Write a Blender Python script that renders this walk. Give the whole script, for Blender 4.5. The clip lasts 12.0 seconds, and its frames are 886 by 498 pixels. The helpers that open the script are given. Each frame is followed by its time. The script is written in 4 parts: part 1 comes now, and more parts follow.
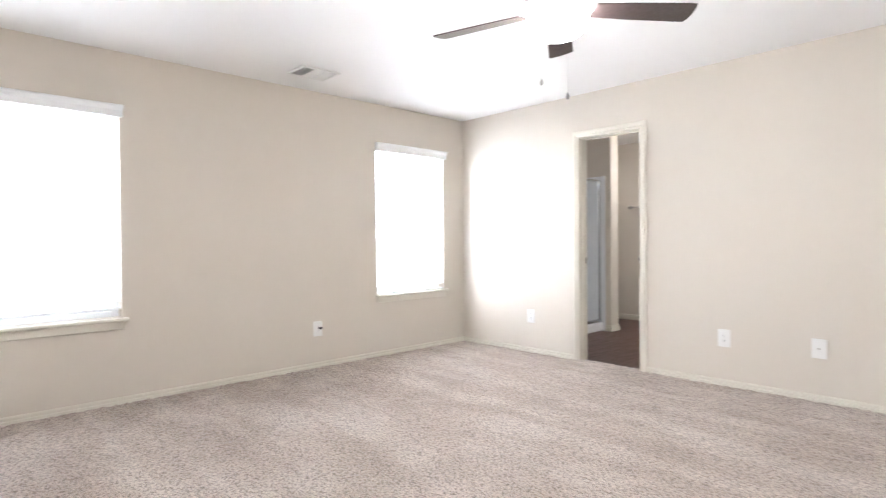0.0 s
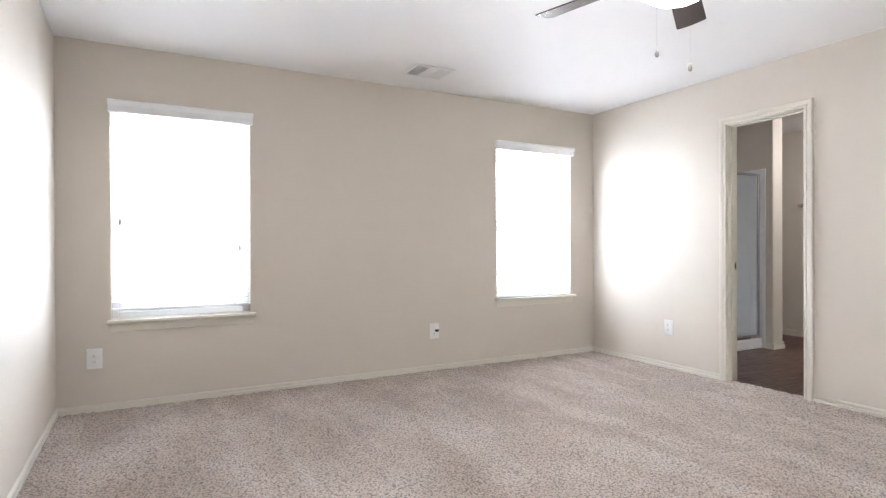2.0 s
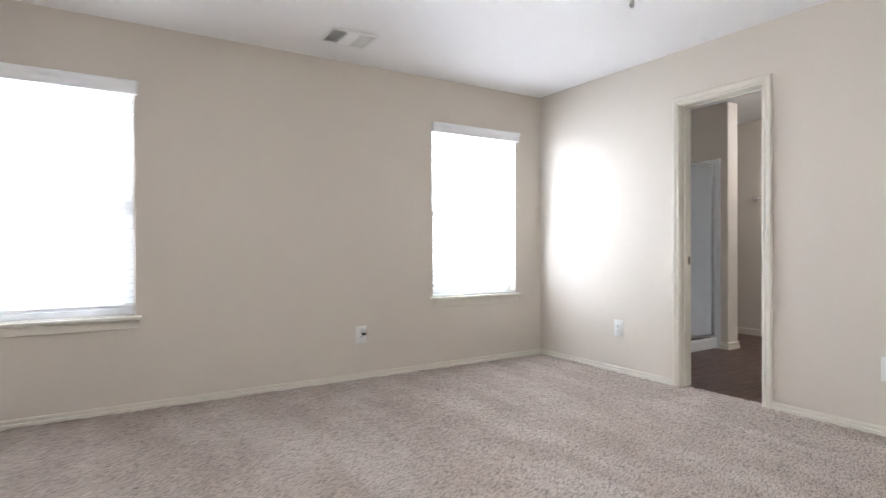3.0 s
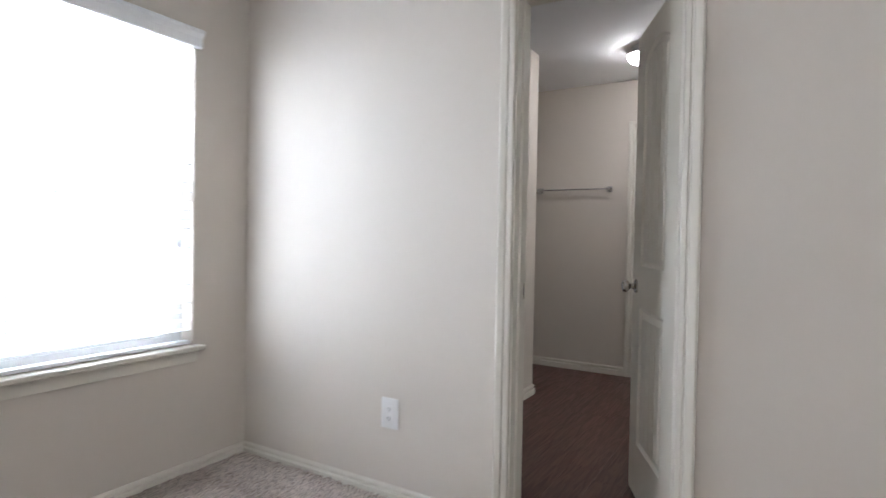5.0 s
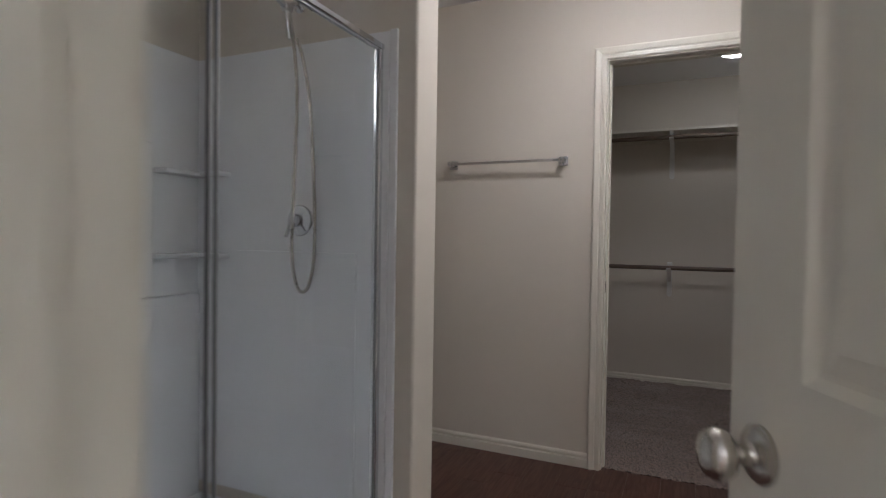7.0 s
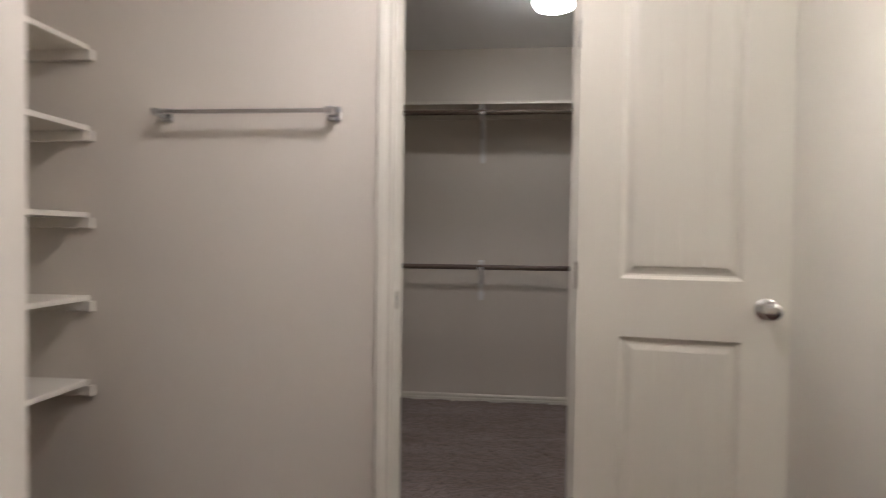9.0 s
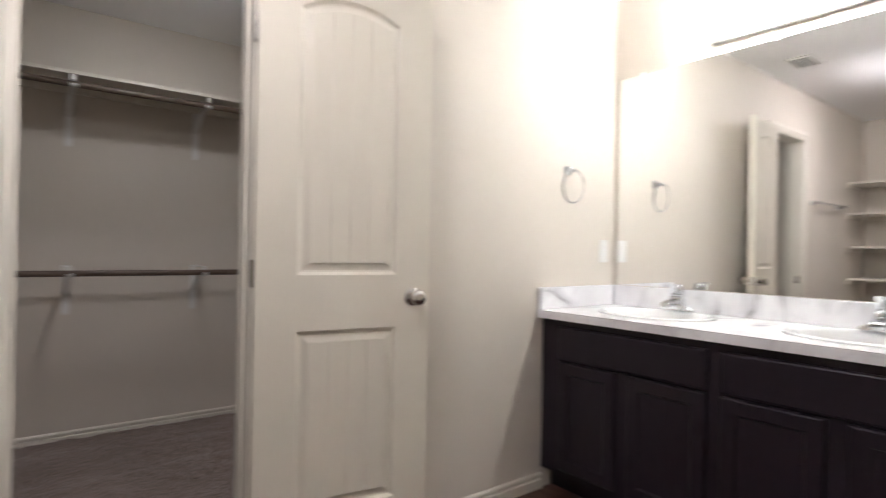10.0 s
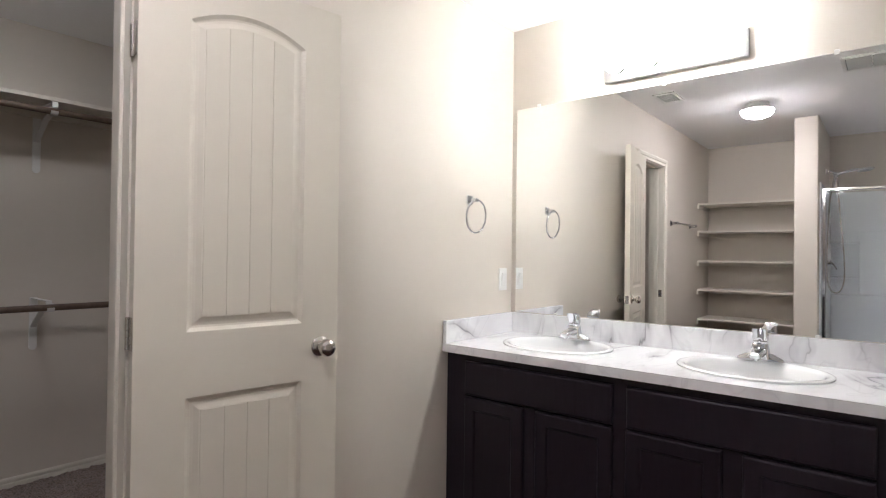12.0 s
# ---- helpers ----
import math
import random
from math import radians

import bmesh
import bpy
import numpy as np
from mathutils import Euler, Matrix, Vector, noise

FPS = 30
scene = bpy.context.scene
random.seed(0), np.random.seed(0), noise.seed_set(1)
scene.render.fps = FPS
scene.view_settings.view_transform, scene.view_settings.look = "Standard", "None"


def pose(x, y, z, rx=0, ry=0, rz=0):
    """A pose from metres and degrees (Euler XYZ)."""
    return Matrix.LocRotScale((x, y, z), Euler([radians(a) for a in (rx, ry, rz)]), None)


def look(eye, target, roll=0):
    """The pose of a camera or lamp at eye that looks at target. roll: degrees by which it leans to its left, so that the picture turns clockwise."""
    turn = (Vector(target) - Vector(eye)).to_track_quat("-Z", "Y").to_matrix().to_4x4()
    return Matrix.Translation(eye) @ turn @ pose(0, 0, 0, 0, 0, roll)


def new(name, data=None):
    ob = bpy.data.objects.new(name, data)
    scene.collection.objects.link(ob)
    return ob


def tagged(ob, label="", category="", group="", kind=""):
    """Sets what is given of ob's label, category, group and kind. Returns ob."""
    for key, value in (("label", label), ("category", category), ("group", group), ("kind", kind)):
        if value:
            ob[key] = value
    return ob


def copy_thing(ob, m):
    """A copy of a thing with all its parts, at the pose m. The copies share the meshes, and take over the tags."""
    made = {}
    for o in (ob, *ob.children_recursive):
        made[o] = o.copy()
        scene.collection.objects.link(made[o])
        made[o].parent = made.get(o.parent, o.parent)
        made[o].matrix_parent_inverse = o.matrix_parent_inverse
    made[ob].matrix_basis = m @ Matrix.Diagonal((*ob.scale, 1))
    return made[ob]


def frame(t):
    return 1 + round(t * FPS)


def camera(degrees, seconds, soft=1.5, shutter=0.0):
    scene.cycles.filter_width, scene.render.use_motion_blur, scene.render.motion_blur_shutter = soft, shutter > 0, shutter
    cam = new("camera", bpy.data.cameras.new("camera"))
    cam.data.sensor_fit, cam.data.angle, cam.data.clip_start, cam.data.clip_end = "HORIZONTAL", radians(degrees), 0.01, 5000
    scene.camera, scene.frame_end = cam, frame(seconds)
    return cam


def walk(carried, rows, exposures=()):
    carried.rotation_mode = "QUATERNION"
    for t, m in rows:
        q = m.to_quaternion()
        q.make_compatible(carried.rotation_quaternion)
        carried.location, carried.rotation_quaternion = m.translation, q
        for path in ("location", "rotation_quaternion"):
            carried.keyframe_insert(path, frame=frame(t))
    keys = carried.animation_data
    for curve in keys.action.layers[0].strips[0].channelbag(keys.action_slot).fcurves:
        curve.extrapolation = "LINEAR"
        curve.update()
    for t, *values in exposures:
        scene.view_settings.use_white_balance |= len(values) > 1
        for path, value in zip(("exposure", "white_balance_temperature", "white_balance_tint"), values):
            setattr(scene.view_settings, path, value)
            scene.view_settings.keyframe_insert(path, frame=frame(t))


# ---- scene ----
cam = camera(77.4, 12.0, soft=1.1, shutter=0.5)

PATH = [
    (0, 4.324, -4.404, 1.107, 89.23, 0.50, 46.59),
    (0.5, 4.292, -4.308, 1.098, 89.48, 0.40, 53.45),
    (1, 4.305, -4.238, 1.091, 89.68, 0.40, 57.66),
    (1.5, 4.310, -4.173, 1.096, 89.71, 0.30, 60.27),
    (2, 4.298, -4.078, 1.078, 89.80, 0.20, 61.70),
    (2.5, 4.238, -3.874, 1.052, 89.89, 0.20, 61.68),
    (3, 3.982, -3.592, 1.029, 89.71, 0.20, 57.93),
    (3.2, 3.826, -3.453, 1.036, 89.74, 0.10, 55.71),
    (5, 2.344, -1.932, 1.125, 88.80, -1.00, 30.94),
    (5.5, 2.149, -1.498, 1.085, 88.97, -0.90, 25.71),
    (6, 1.962, -0.960, 1.140, 88.85, -0.80, 24.44),
    (6.5, 1.842, -0.492, 1.154, 88.80, -0.90, 24.15),
    (8.3, 1.627, 0.722, 1.144, 89.08, -0.76, 24.08),
    (8.4, 1.634, 0.755, 1.145, 89.05, -0.79, 23.04),
    (8.5, 1.637, 0.783, 1.149, 88.98, -0.88, 19.13),
    (9, 1.705, 0.915, 1.137, 88.80, -0.71, 5.58),
    (9.5, 1.523, 0.957, 1.139, 88.48, -0.96, -15.23),
    (9.8, 1.426, 0.985, 1.120, 89.46, -0.93, -28.84),
    (10, 1.373, 0.998, 1.104, 90.15, -1.02, -37.71),
    (10.5, 1.320, 1.107, 1.151, 90.74, -0.84, -46.64),
    (11, 1.331, 1.164, 1.201, 90.80, -0.83, -49.10),
    (11.5, 1.342, 1.177, 1.241, 90.75, -0.73, -50.11),
    (12, 1.352, 1.181, 1.238, 90.61, -0.68, -50.86),
]
# (seconds, stops, kelvin, tint)
EXPOSURES = [
    (0.0, 1.44, 6020, 9), (1.0, 1.3, 6020, 9), (2.0, 1.06, 6000, 9), (3.0, 0.84, 5950, 9),
    (5.0, 0.32, 5800, 9), (5.5, 0.27, 5780, 9), (6.0, 0.29, 5780, 9), (6.5, 0.36, 5780, 9), (8.5, 0.99, 6160, 14), (9.0, 1.16, 6100, 12.5), (9.5, 1.26, 6040, 12.5), (10.0, 1.34, 5980, 12.5), (10.5, 1.28, 5920, 12.5), (12.0, 1.1, 5880, 12.5),
]
walk(cam, [(t, pose(*row)) for t, *row in PATH], EXPOSURES)


# ---- world, sun and large lights ----
world = bpy.data.worlds.new("sky")
scene.world = world
world.use_nodes = True
wn = world.node_tree.nodes
sky = wn.new("ShaderNodeTexSky")
sky.sky_type, sky.sun_disc = "NISHITA", False
sky.sun_elevation, sky.sun_rotation = radians(48), radians(60)
world.node_tree.links.new(sky.outputs[0], wn["Background"].inputs[0])
wn["Background"].inputs[1].default_value = 0.1
sun = new("sun", bpy.data.lights.new("sun", "SUN"))
sun.data.energy, sun.data.angle, sun.data.color = 2.5, radians(0.5), (1.0, 0.95, 0.88)
sun.matrix_world = look((8, 2, 12), (0, -2, 0))

H = 2.44                      # ceiling height
SY = -4.588                   # south wall of the bedroom
EX = 5.30                     # east wall of the bedroom
T = 0.115                     # inner walls
YB = 2.766                    # far wall of the bathroom
XM = 3.882                    # mirror wall
XN = -0.18                    # back of the shelf nook and the shower
YC = 4.76                    # back of the closet
WINDOWS = [(-4.281, -3.391), (-1.198, -0.305)]
WZ0, WZ1 = 0.600, 2.045
D0, D1, DH = 1.497, 2.080, 2.04      # bedroom door opening
C0, C1 = 1.360, 1.968                # closet door opening

# bright sky and sunlit ground outside the windows
for yc, wide, power in ((-3.1, 3.0, 270.0), (-1.075, 1.05, 40.0), (0.95, 3.0, 1550.0)):
    lamp = new("window_daylight", bpy.data.lights.new("window_daylight", "AREA"))
    lamp.data.shape, lamp.data.size, lamp.data.size_y = "RECTANGLE", wide, 3.4
    lamp.data.energy, lamp.data.color, lamp.data.spread = power, (0.94, 0.96, 1.0), radians(180)
    lamp.matrix_world = look((-0.72, yc, 1.30), (-0.72 + 0.95, yc, 1.30 + 0.40))

FAN_GLOW, DOME_GLOW, CLOSET_GLOW, BULB_GLOW = 33.0, 47.0, 16.0, 62.0


# ---- materials ----
def material(name, colour, rough=0.5, metal=0.0, spec=0.5):
    m = bpy.data.materials.new(name)
    m.use_nodes = True
    b = m.node_tree.nodes["Principled BSDF"]
    b.inputs["Base Color"].default_value = (*colour, 1)
    b.inputs["Roughness"].default_value = rough
    b.inputs["Metallic"].default_value = metal
    b.inputs["Specular IOR Level"].default_value = spec
    return m


def node(m, kind, **values):
    n = m.node_tree.nodes.new(kind)
    for k, v in values.items():
        n.inputs[k.replace("_", " ")].default_value = v
    return n


def link(m, a, b):
    m.node_tree.links.new(a, b)


def principled(m):
    return m.node_tree.nodes["Principled BSDF"]


def coords(m, scale=(1, 1, 1)):
    tc = m.node_tree.nodes.new("ShaderNodeTexCoord")
    mp = m.node_tree.nodes.new("ShaderNodeMapping")
    mp.inputs["Scale"].default_value = scale
    link(m, tc.outputs["Object"], mp.inputs["Vector"])
    return mp.outputs["Vector"]


def noise_tex(m, vec, scale, detail=3.0, rough=0.55, distort=0.0):
    n = node(m, "ShaderNodeTexNoise", Scale=scale, Detail=detail, Roughness=rough, Distortion=distort)
    link(m, vec, n.inputs["Vector"])
    return n.outputs["Fac"]


def ramp(m, fac, stops):
    r = m.node_tree.nodes.new("ShaderNodeValToRGB")
    e = r.color_ramp.elements
    while len(e) < len(stops):
        e.new(0.5)
    for el, (p, c) in zip(e, stops):
        el.position, el.color = p, (*c, 1) if len(c) == 3 else c
    link(m, fac, r.inputs["Fac"])
    return r.outputs["Color"]


def mix(m, fac, a, b, mode="MIX"):
    n = m.node_tree.nodes.new("ShaderNodeMix")
    n.data_type, n.blend_type = "RGBA", mode
    for sock, v in ((n.inputs[0], fac), (n.inputs[6], a), (n.inputs[7], b)):
        if isinstance(v, (int, float)):
            sock.default_value = v
        elif isinstance(v, tuple):
            sock.default_value = (*v, 1)
        else:
            link(m, v, sock)
    return n.outputs[2]


def bump(m, height, strength, distance):
    b = node(m, "ShaderNodeBump", Strength=strength, Distance=distance)
    link(m, height, b.inputs["Height"])
    link(m, b.outputs["Normal"], principled(m).inputs["Normal"])


def times(c, k):
    return tuple(v * k for v in c)


def painted(name, colour, rough=0.55, grain=260.0, depth=0.0006, blotch=0.035, strength=0.25, spec=0.4):
    """Rolled wall paint: a fine orange peel and faint broad unevenness."""
    m = material(name, colour, rough, 0.0, spec)
    v = coords(m)
    broad = noise_tex(m, v, 1.3, 3.0)
    small = noise_tex(m, v, 19.0, 2.0)
    c = mix(m, broad, times(colour, 1 - blotch), times(colour, 1 + blotch))
    c = mix(m, small, c, times(colour, 1.0 - blotch * 0.5))
    link(m, c, principled(m).inputs["Base Color"])
    peel = noise_tex(m, v, grain, 2.0, 0.6)
    bump(m, peel, strength, depth)
    return m


def glow(name, colour, strength):
    m = material(name, (0.9, 0.9, 0.9), 0.4)
    b = principled(m)
    b.inputs["Emission Color"].default_value = (*colour, 1)
    b.inputs["Emission Strength"].default_value = strength
    return m


def carpet(name, dark, light):
    m = material(name, light, 0.95, 0.0, 0.1)
    v = coords(m)
    fibre = noise_tex(m, v, 210.0, 3.0, 0.7)
    tuft = noise_tex(m, v, 90.0, 2.5, 0.62)
    strokes = noise_tex(m, coords(m, (0.42, 2.5, 1.0)), 1.9, 3.0, 0.5, 0.45)
    patch = noise_tex(m, v, 2.4, 3.0, 0.55, 0.4)
    # shade in the gaps between tufts, put into the colour as near-black specks
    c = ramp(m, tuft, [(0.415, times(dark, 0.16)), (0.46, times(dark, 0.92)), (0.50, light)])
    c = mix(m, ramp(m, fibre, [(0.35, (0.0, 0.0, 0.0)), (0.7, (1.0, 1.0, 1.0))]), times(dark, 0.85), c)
    c = mix(m, 1.0, c, ramp(m, strokes, [(0.42, (0.85, 0.815, 0.785)), (0.51, (0.93, 0.905, 0.885)), (0.575, (1.0, 0.995, 0.99))]), "MULTIPLY")
    c = mix(m, 1.0, c, ramp(m, patch, [(0.38, (0.86, 0.84, 0.82)), (0.62, (1.0, 1.0, 1.0))]), "MULTIPLY")
    link(m, c, principled(m).inputs["Base Color"])
    principled(m).inputs["Sheen Weight"].default_value = 0.25
    principled(m).inputs["Sheen Roughness"].default_value = 0.6
    bump(m, mix(m, 0.35, tuft, fibre), 1.0, 0.018)
    return m


def wood_planks(name):
    """Dark reddish-brown plank vinyl, shifted in tone from plank to plank."""
    m = material(name, (0.06, 0.03, 0.022), 0.32, 0.0, 0.5)
    info = m.node_tree.nodes.new("ShaderNodeObjectInfo")
    tc = m.node_tree.nodes.new("ShaderNodeTexCoord")
    mp = m.node_tree.nodes.new("ShaderNodeMapping")
    mp.inputs["Scale"].default_value = (13.0, 1.1, 1.0)
    link(m, tc.outputs["Object"], mp.inputs["Vector"])
    sh = m.node_tree.nodes.new("ShaderNodeVectorMath")
    sh.operation = "ADD"
    k = m.node_tree.nodes.new("ShaderNodeMath")
    k.operation = "MULTIPLY"
    k.inputs[1].default_value = 37.0
    link(m, info.outputs["Random"], k.inputs[0])
    link(m, mp.outputs["Vector"], sh.inputs[0])
    link(m, k.outputs[0], sh.inputs[1])
    grain = noise_tex(m, sh.outputs[0], 3.0, 6.0, 0.62, 1.6)
    c = ramp(m, grain, [(0.30, (0.044, 0.0165, 0.0115)), (0.48, (0.072, 0.028, 0.0195)), (0.62, (0.104, 0.043, 0.030)), (0.75, (0.060, 0.024, 0.017))])
    tone = ramp(m, info.outputs["Random"], [(0.0, (0.86, 0.86, 0.87)), (1.0, (1.0, 1.0, 1.0))])
    c = mix(m, 1.0, c, tone, "MULTIPLY")
    link(m, c, principled(m).inputs["Base Color"])
    r = ramp(m, grain, [(0.3, (0.42, 0.42, 0.42)), (0.7, (0.28, 0.28, 0.28))])
    link(m, r, principled(m).inputs["Roughness"])
    bump(m, grain, 0.15, 0.001)
    return m


def stained(name, colour, rough):
    m = material(name, colour, rough, 0.0, 0.5)
    v = coords(m, (9.0, 9.0, 1.0))
    g = noise_tex(m, v, 6.0, 5.0, 0.6, 0.8)
    w = noise_tex(m, coords(m), 5.0, 2.0)
    c = ramp(m, g, [(0.3, times(colour, 0.7)), (0.7, times(colour, 1.35))])
    c = mix(m, 0.35, c, mix(m, w, times(colour, 0.8), times(colour, 1.3)))
    link(m, c, principled(m).inputs["Base Color"])
    bump(m, g, 0.12, 0.0008)
    return m


def marble(name):
    """White laminate with soft grey veins that run slantwise, fade and gather into clouds."""
    m = material(name, (0.8, 0.8, 0.8), 0.22, 0.0, 0.5)
    v = coords(m)
    tc = m.node_tree.nodes.new("ShaderNodeTexCoord")
    mp = m.node_tree.nodes.new("ShaderNodeMapping")
    mp.inputs["Rotation"].default_value = (radians(38), radians(14), radians(33))
    mp.inputs["Scale"].default_value = (0.8, 1.9, 1.0)
    link(m, tc.outputs["Object"], mp.inputs["Vector"])
    slant = mp.outputs["Vector"]
    veins = noise_tex(m, slant, 1.7, 4.0, 0.45, 0.6)
    fine = noise_tex(m, slant, 3.2, 3.0, 0.45, 0.8)
    cloud = noise_tex(m, slant, 2.3, 3.0, 0.5, 0.6)
    fade = ramp(m, noise_tex(m, v, 3.1, 2.0), [(0.46, (0.0, 0.0, 0.0)), (0.62, (1.0, 1.0, 1.0))])
    a = ramp(m, veins, [(0.440, (1, 1, 1)), (0.492, (0.70, 0.69, 0.71)), (0.500, (0.36, 0.35, 0.37)), (0.508, (0.80, 0.79, 0.80)), (0.545, (1, 1, 1))])
    b = ramp(m, fine, [(0.482, (1, 1, 1)), (0.499, (0.72, 0.71, 0.73)), (0.515, (1, 1, 1))])
    cl = ramp(m, cloud, [(0.34, (0.86, 0.85, 0.865)), (0.50, (1, 1, 1))])
    c = mix(m, fade, (1.0, 1.0, 1.0), a)
    c = mix(m, 0.3, c, b, "MULTIPLY")
    c = mix(m, 1.0, c, cl, "MULTIPLY")
    c = mix(m, 1.0, c, (0.885, 0.885, 0.90), "MULTIPLY")
    link(m, c, principled(m).inputs["Base Color"])
    return m


WALL = painted("wall_paint", (0.662, 0.605, 0.535), 0.6)
CEIL = painted("ceiling_paint", (0.87, 0.86, 0.855), 0.8, 120.0, 0.0015, 0.02, 0.35)
TRIM = painted("trim_enamel", (0.72, 0.68, 0.60), 0.32, 60.0, 0.0002, 0.02, 0.01, 0.5)
DOOR = painted("door_enamel", (0.715, 0.665, 0.57), 0.34, 90.0, 0.0004, 0.025, 0.15, 0.5)
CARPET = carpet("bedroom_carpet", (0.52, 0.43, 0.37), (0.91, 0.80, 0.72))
# the bedroom pile again, in darker and redder tones
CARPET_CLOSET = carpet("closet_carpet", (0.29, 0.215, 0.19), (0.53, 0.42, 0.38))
PLANK = wood_planks("plank_vinyl")
SUBFLOOR = painted("plank_joint", (0.012, 0.008, 0.006), 0.8)
VINYL = painted("white_vinyl", (0.80, 0.80, 0.80), 0.4, 40.0, 0.0003, 0.02, 0.1)
BLIND = painted("blind_white", (0.88, 0.885, 0.895), 0.45, 40.0, 0.0003, 0.02, 0.1)
PLASTIC = painted("white_plastic", (0.80, 0.79, 0.77), 0.35, 40.0, 0.0002, 0.015, 0.05)
SLOT = material("socket_slot", (0.05, 0.05, 0.05), 0.6)
GREY_PLASTIC = material("grey_plastic", (0.26, 0.26, 0.27), 0.4)
CHAIN = material("dull_metal", (0.20, 0.19, 0.18), 0.5, 0.3)
BLACK = material("black_plastic", (0.02, 0.02, 0.025), 0.35)
CHROME = material("chrome", (0.66, 0.67, 0.69), 0.07, 1.0)
NICKEL = material("satin_nickel", (0.56, 0.53, 0.49), 0.24, 1.0)
BRONZE = material("brushed_plate", (0.60, 0.60, 0.61), 0.28, 1.0)
MIRROR = material("mirror_silver", (0.96, 0.965, 0.96), 0.0, 1.0)
GLASS = material("clear_glass", (1, 1, 1), 0.02)
principled(GLASS).inputs["Transmission Weight"].default_value = 1.0
principled(GLASS).inputs["IOR"].default_value = 1.12
SHOWER_GLASS = material("shower_glass", (0.96, 0.98, 0.98), 0.0)
principled(SHOWER_GLASS).inputs["Transmission Weight"].default_value = 1.0
principled(SHOWER_GLASS).inputs["IOR"].default_value = 1.28
PORCELAIN = material("porcelain", (0.89, 0.89, 0.895), 0.08, 0.0, 0.6)
FIBREGLASS = painted("white_fibreglass", (0.84, 0.845, 0.87), 0.25, 30.0, 0.0004, 0.02, 0.1, 0.5)
ESPRESSO = stained("espresso_wood", (0.0135, 0.0086, 0.0148), 0.42)
principled(ESPRESSO).inputs["Specular IOR Level"].default_value = 0.35
BLADE = stained("fan_blade_walnut", (0.060, 0.042, 0.040), 0.22)
ROD = stained("closet_rod_wood", (0.11, 0.075, 0.055), 0.45)
SHELF = painted("shelf_paint", (0.70, 0.655, 0.58), 0.4, 60.0, 0.0004, 0.025, 0.12)
MARBLE = marble("marble_laminate")
FAN_LIGHT = glow("fan_bowl_glow", (1.0, 0.97, 0.93), FAN_GLOW)
DOME_LIGHT = glow("dome_glow", (1.0, 0.92, 0.875), DOME_GLOW)
CLOSET_LIGHT = glow("closet_dome_glow", (1.0, 0.965, 0.90), CLOSET_GLOW)
BULB_LIGHT = glow("bulb_glow", (1.0, 0.968, 0.865), BULB_GLOW)


# ---- building helpers ----
def box(bm, x0, x1, y0, y1, z0, z1, bevel=0.0, segs=1):
    r = bmesh.ops.create_cube(bm, size=1.0)
    vs = r["verts"]
    for v in vs:
        v.co = ((x0 + x1) / 2 + v.co.x * (x1 - x0), (y0 + y1) / 2 + v.co.y * (y1 - y0), (z0 + z1) / 2 + v.co.z * (z1 - z0))
    if bevel:
        es = {e for v in vs for e in v.link_edges}
        bmesh.ops.bevel(bm, geom=list(es), offset=bevel, segments=segs, affect="EDGES", profile=0.5)
    return bm


def boxes(*rows, bevel=0.0, segs=1):
    bm = bmesh.new()
    for r in rows:
        b = bmesh.new()
        box(b, *r, bevel=bevel, segs=segs)
        tmp = bpy.data.meshes.new("tmp")
        b.to_mesh(tmp)
        b.free()
        bm.from_mesh(tmp)
        bpy.data.meshes.remove(tmp)
    return bm


def lathe(profile, steps=32, squash=(1, 1)):
    """Profile of (radius, z), turned round z."""
    bm = bmesh.new()
    rings = []
    for r, z in profile:
        if r < 1e-6:
            rings.append([bm.verts.new((0, 0, z))])
        else:
            rings.append([bm.verts.new((r * math.cos(2 * math.pi * i / steps) * squash[0], r * math.sin(2 * math.pi * i / steps) * squash[1], z)) for i in range(steps)])
    for a, b in zip(rings, rings[1:]):
        for i in range(steps):
            j = (i + 1) % steps
            if len(a) == 1 and len(b) > 1:
                bm.faces.new((a[0], b[j], b[i]))
            elif len(b) == 1 and len(a) > 1:
                bm.faces.new((a[i], a[j], b[0]))
            elif len(a) > 1:
                bm.faces.new((a[i], a[j], b[j], b[i]))
    bmesh.ops.recalc_face_normals(bm, faces=bm.faces)
    return bm


def tube(points, radius, steps=10, closed=False):
    """A round tube along points."""
    bm = bmesh.new()
    pts = [Vector(p) for p in points]
    n = len(pts)
    rings = []
    for i, p in enumerate(pts):
        a = pts[(i - 1) % n] if closed or i > 0 else p
        b = pts[(i + 1) % n] if closed or i < n - 1 else p
        d = (b - a).normalized()
        u = d.cross(Vector((0, 0, 1)))
        if u.length < 1e-3:
            u = d.cross(Vector((1, 0, 0)))
        u.normalize()
        w = d.cross(u)
        rings.append([bm.verts.new(p + radius * (math.cos(2 * math.pi * k / steps) * u + math.sin(2 * math.pi * k / steps) * w)) for k in range(steps)])
    m = n if closed else n - 1
    for i in range(m):
        a, b = rings[i], rings[(i + 1) % n]
        for k in range(steps):
            bm.faces.new((a[k], a[(k + 1) % steps], b[(k + 1) % steps], b[k]))
    if not closed:
        bm.faces.new(rings[0])
        bm.faces.new(rings[-1])
    bmesh.ops.recalc_face_normals(bm, faces=bm.faces)
    return bm


def moved(bm, m):
    bm.transform(m)
    return bm


def joined(*bms):
    out = bmesh.new()
    for b in bms:
        tmp = bpy.data.meshes.new("tmp")
        b.to_mesh(tmp)
        b.free()
        out.from_mesh(tmp)
        bpy.data.meshes.remove(tmp)
    return out


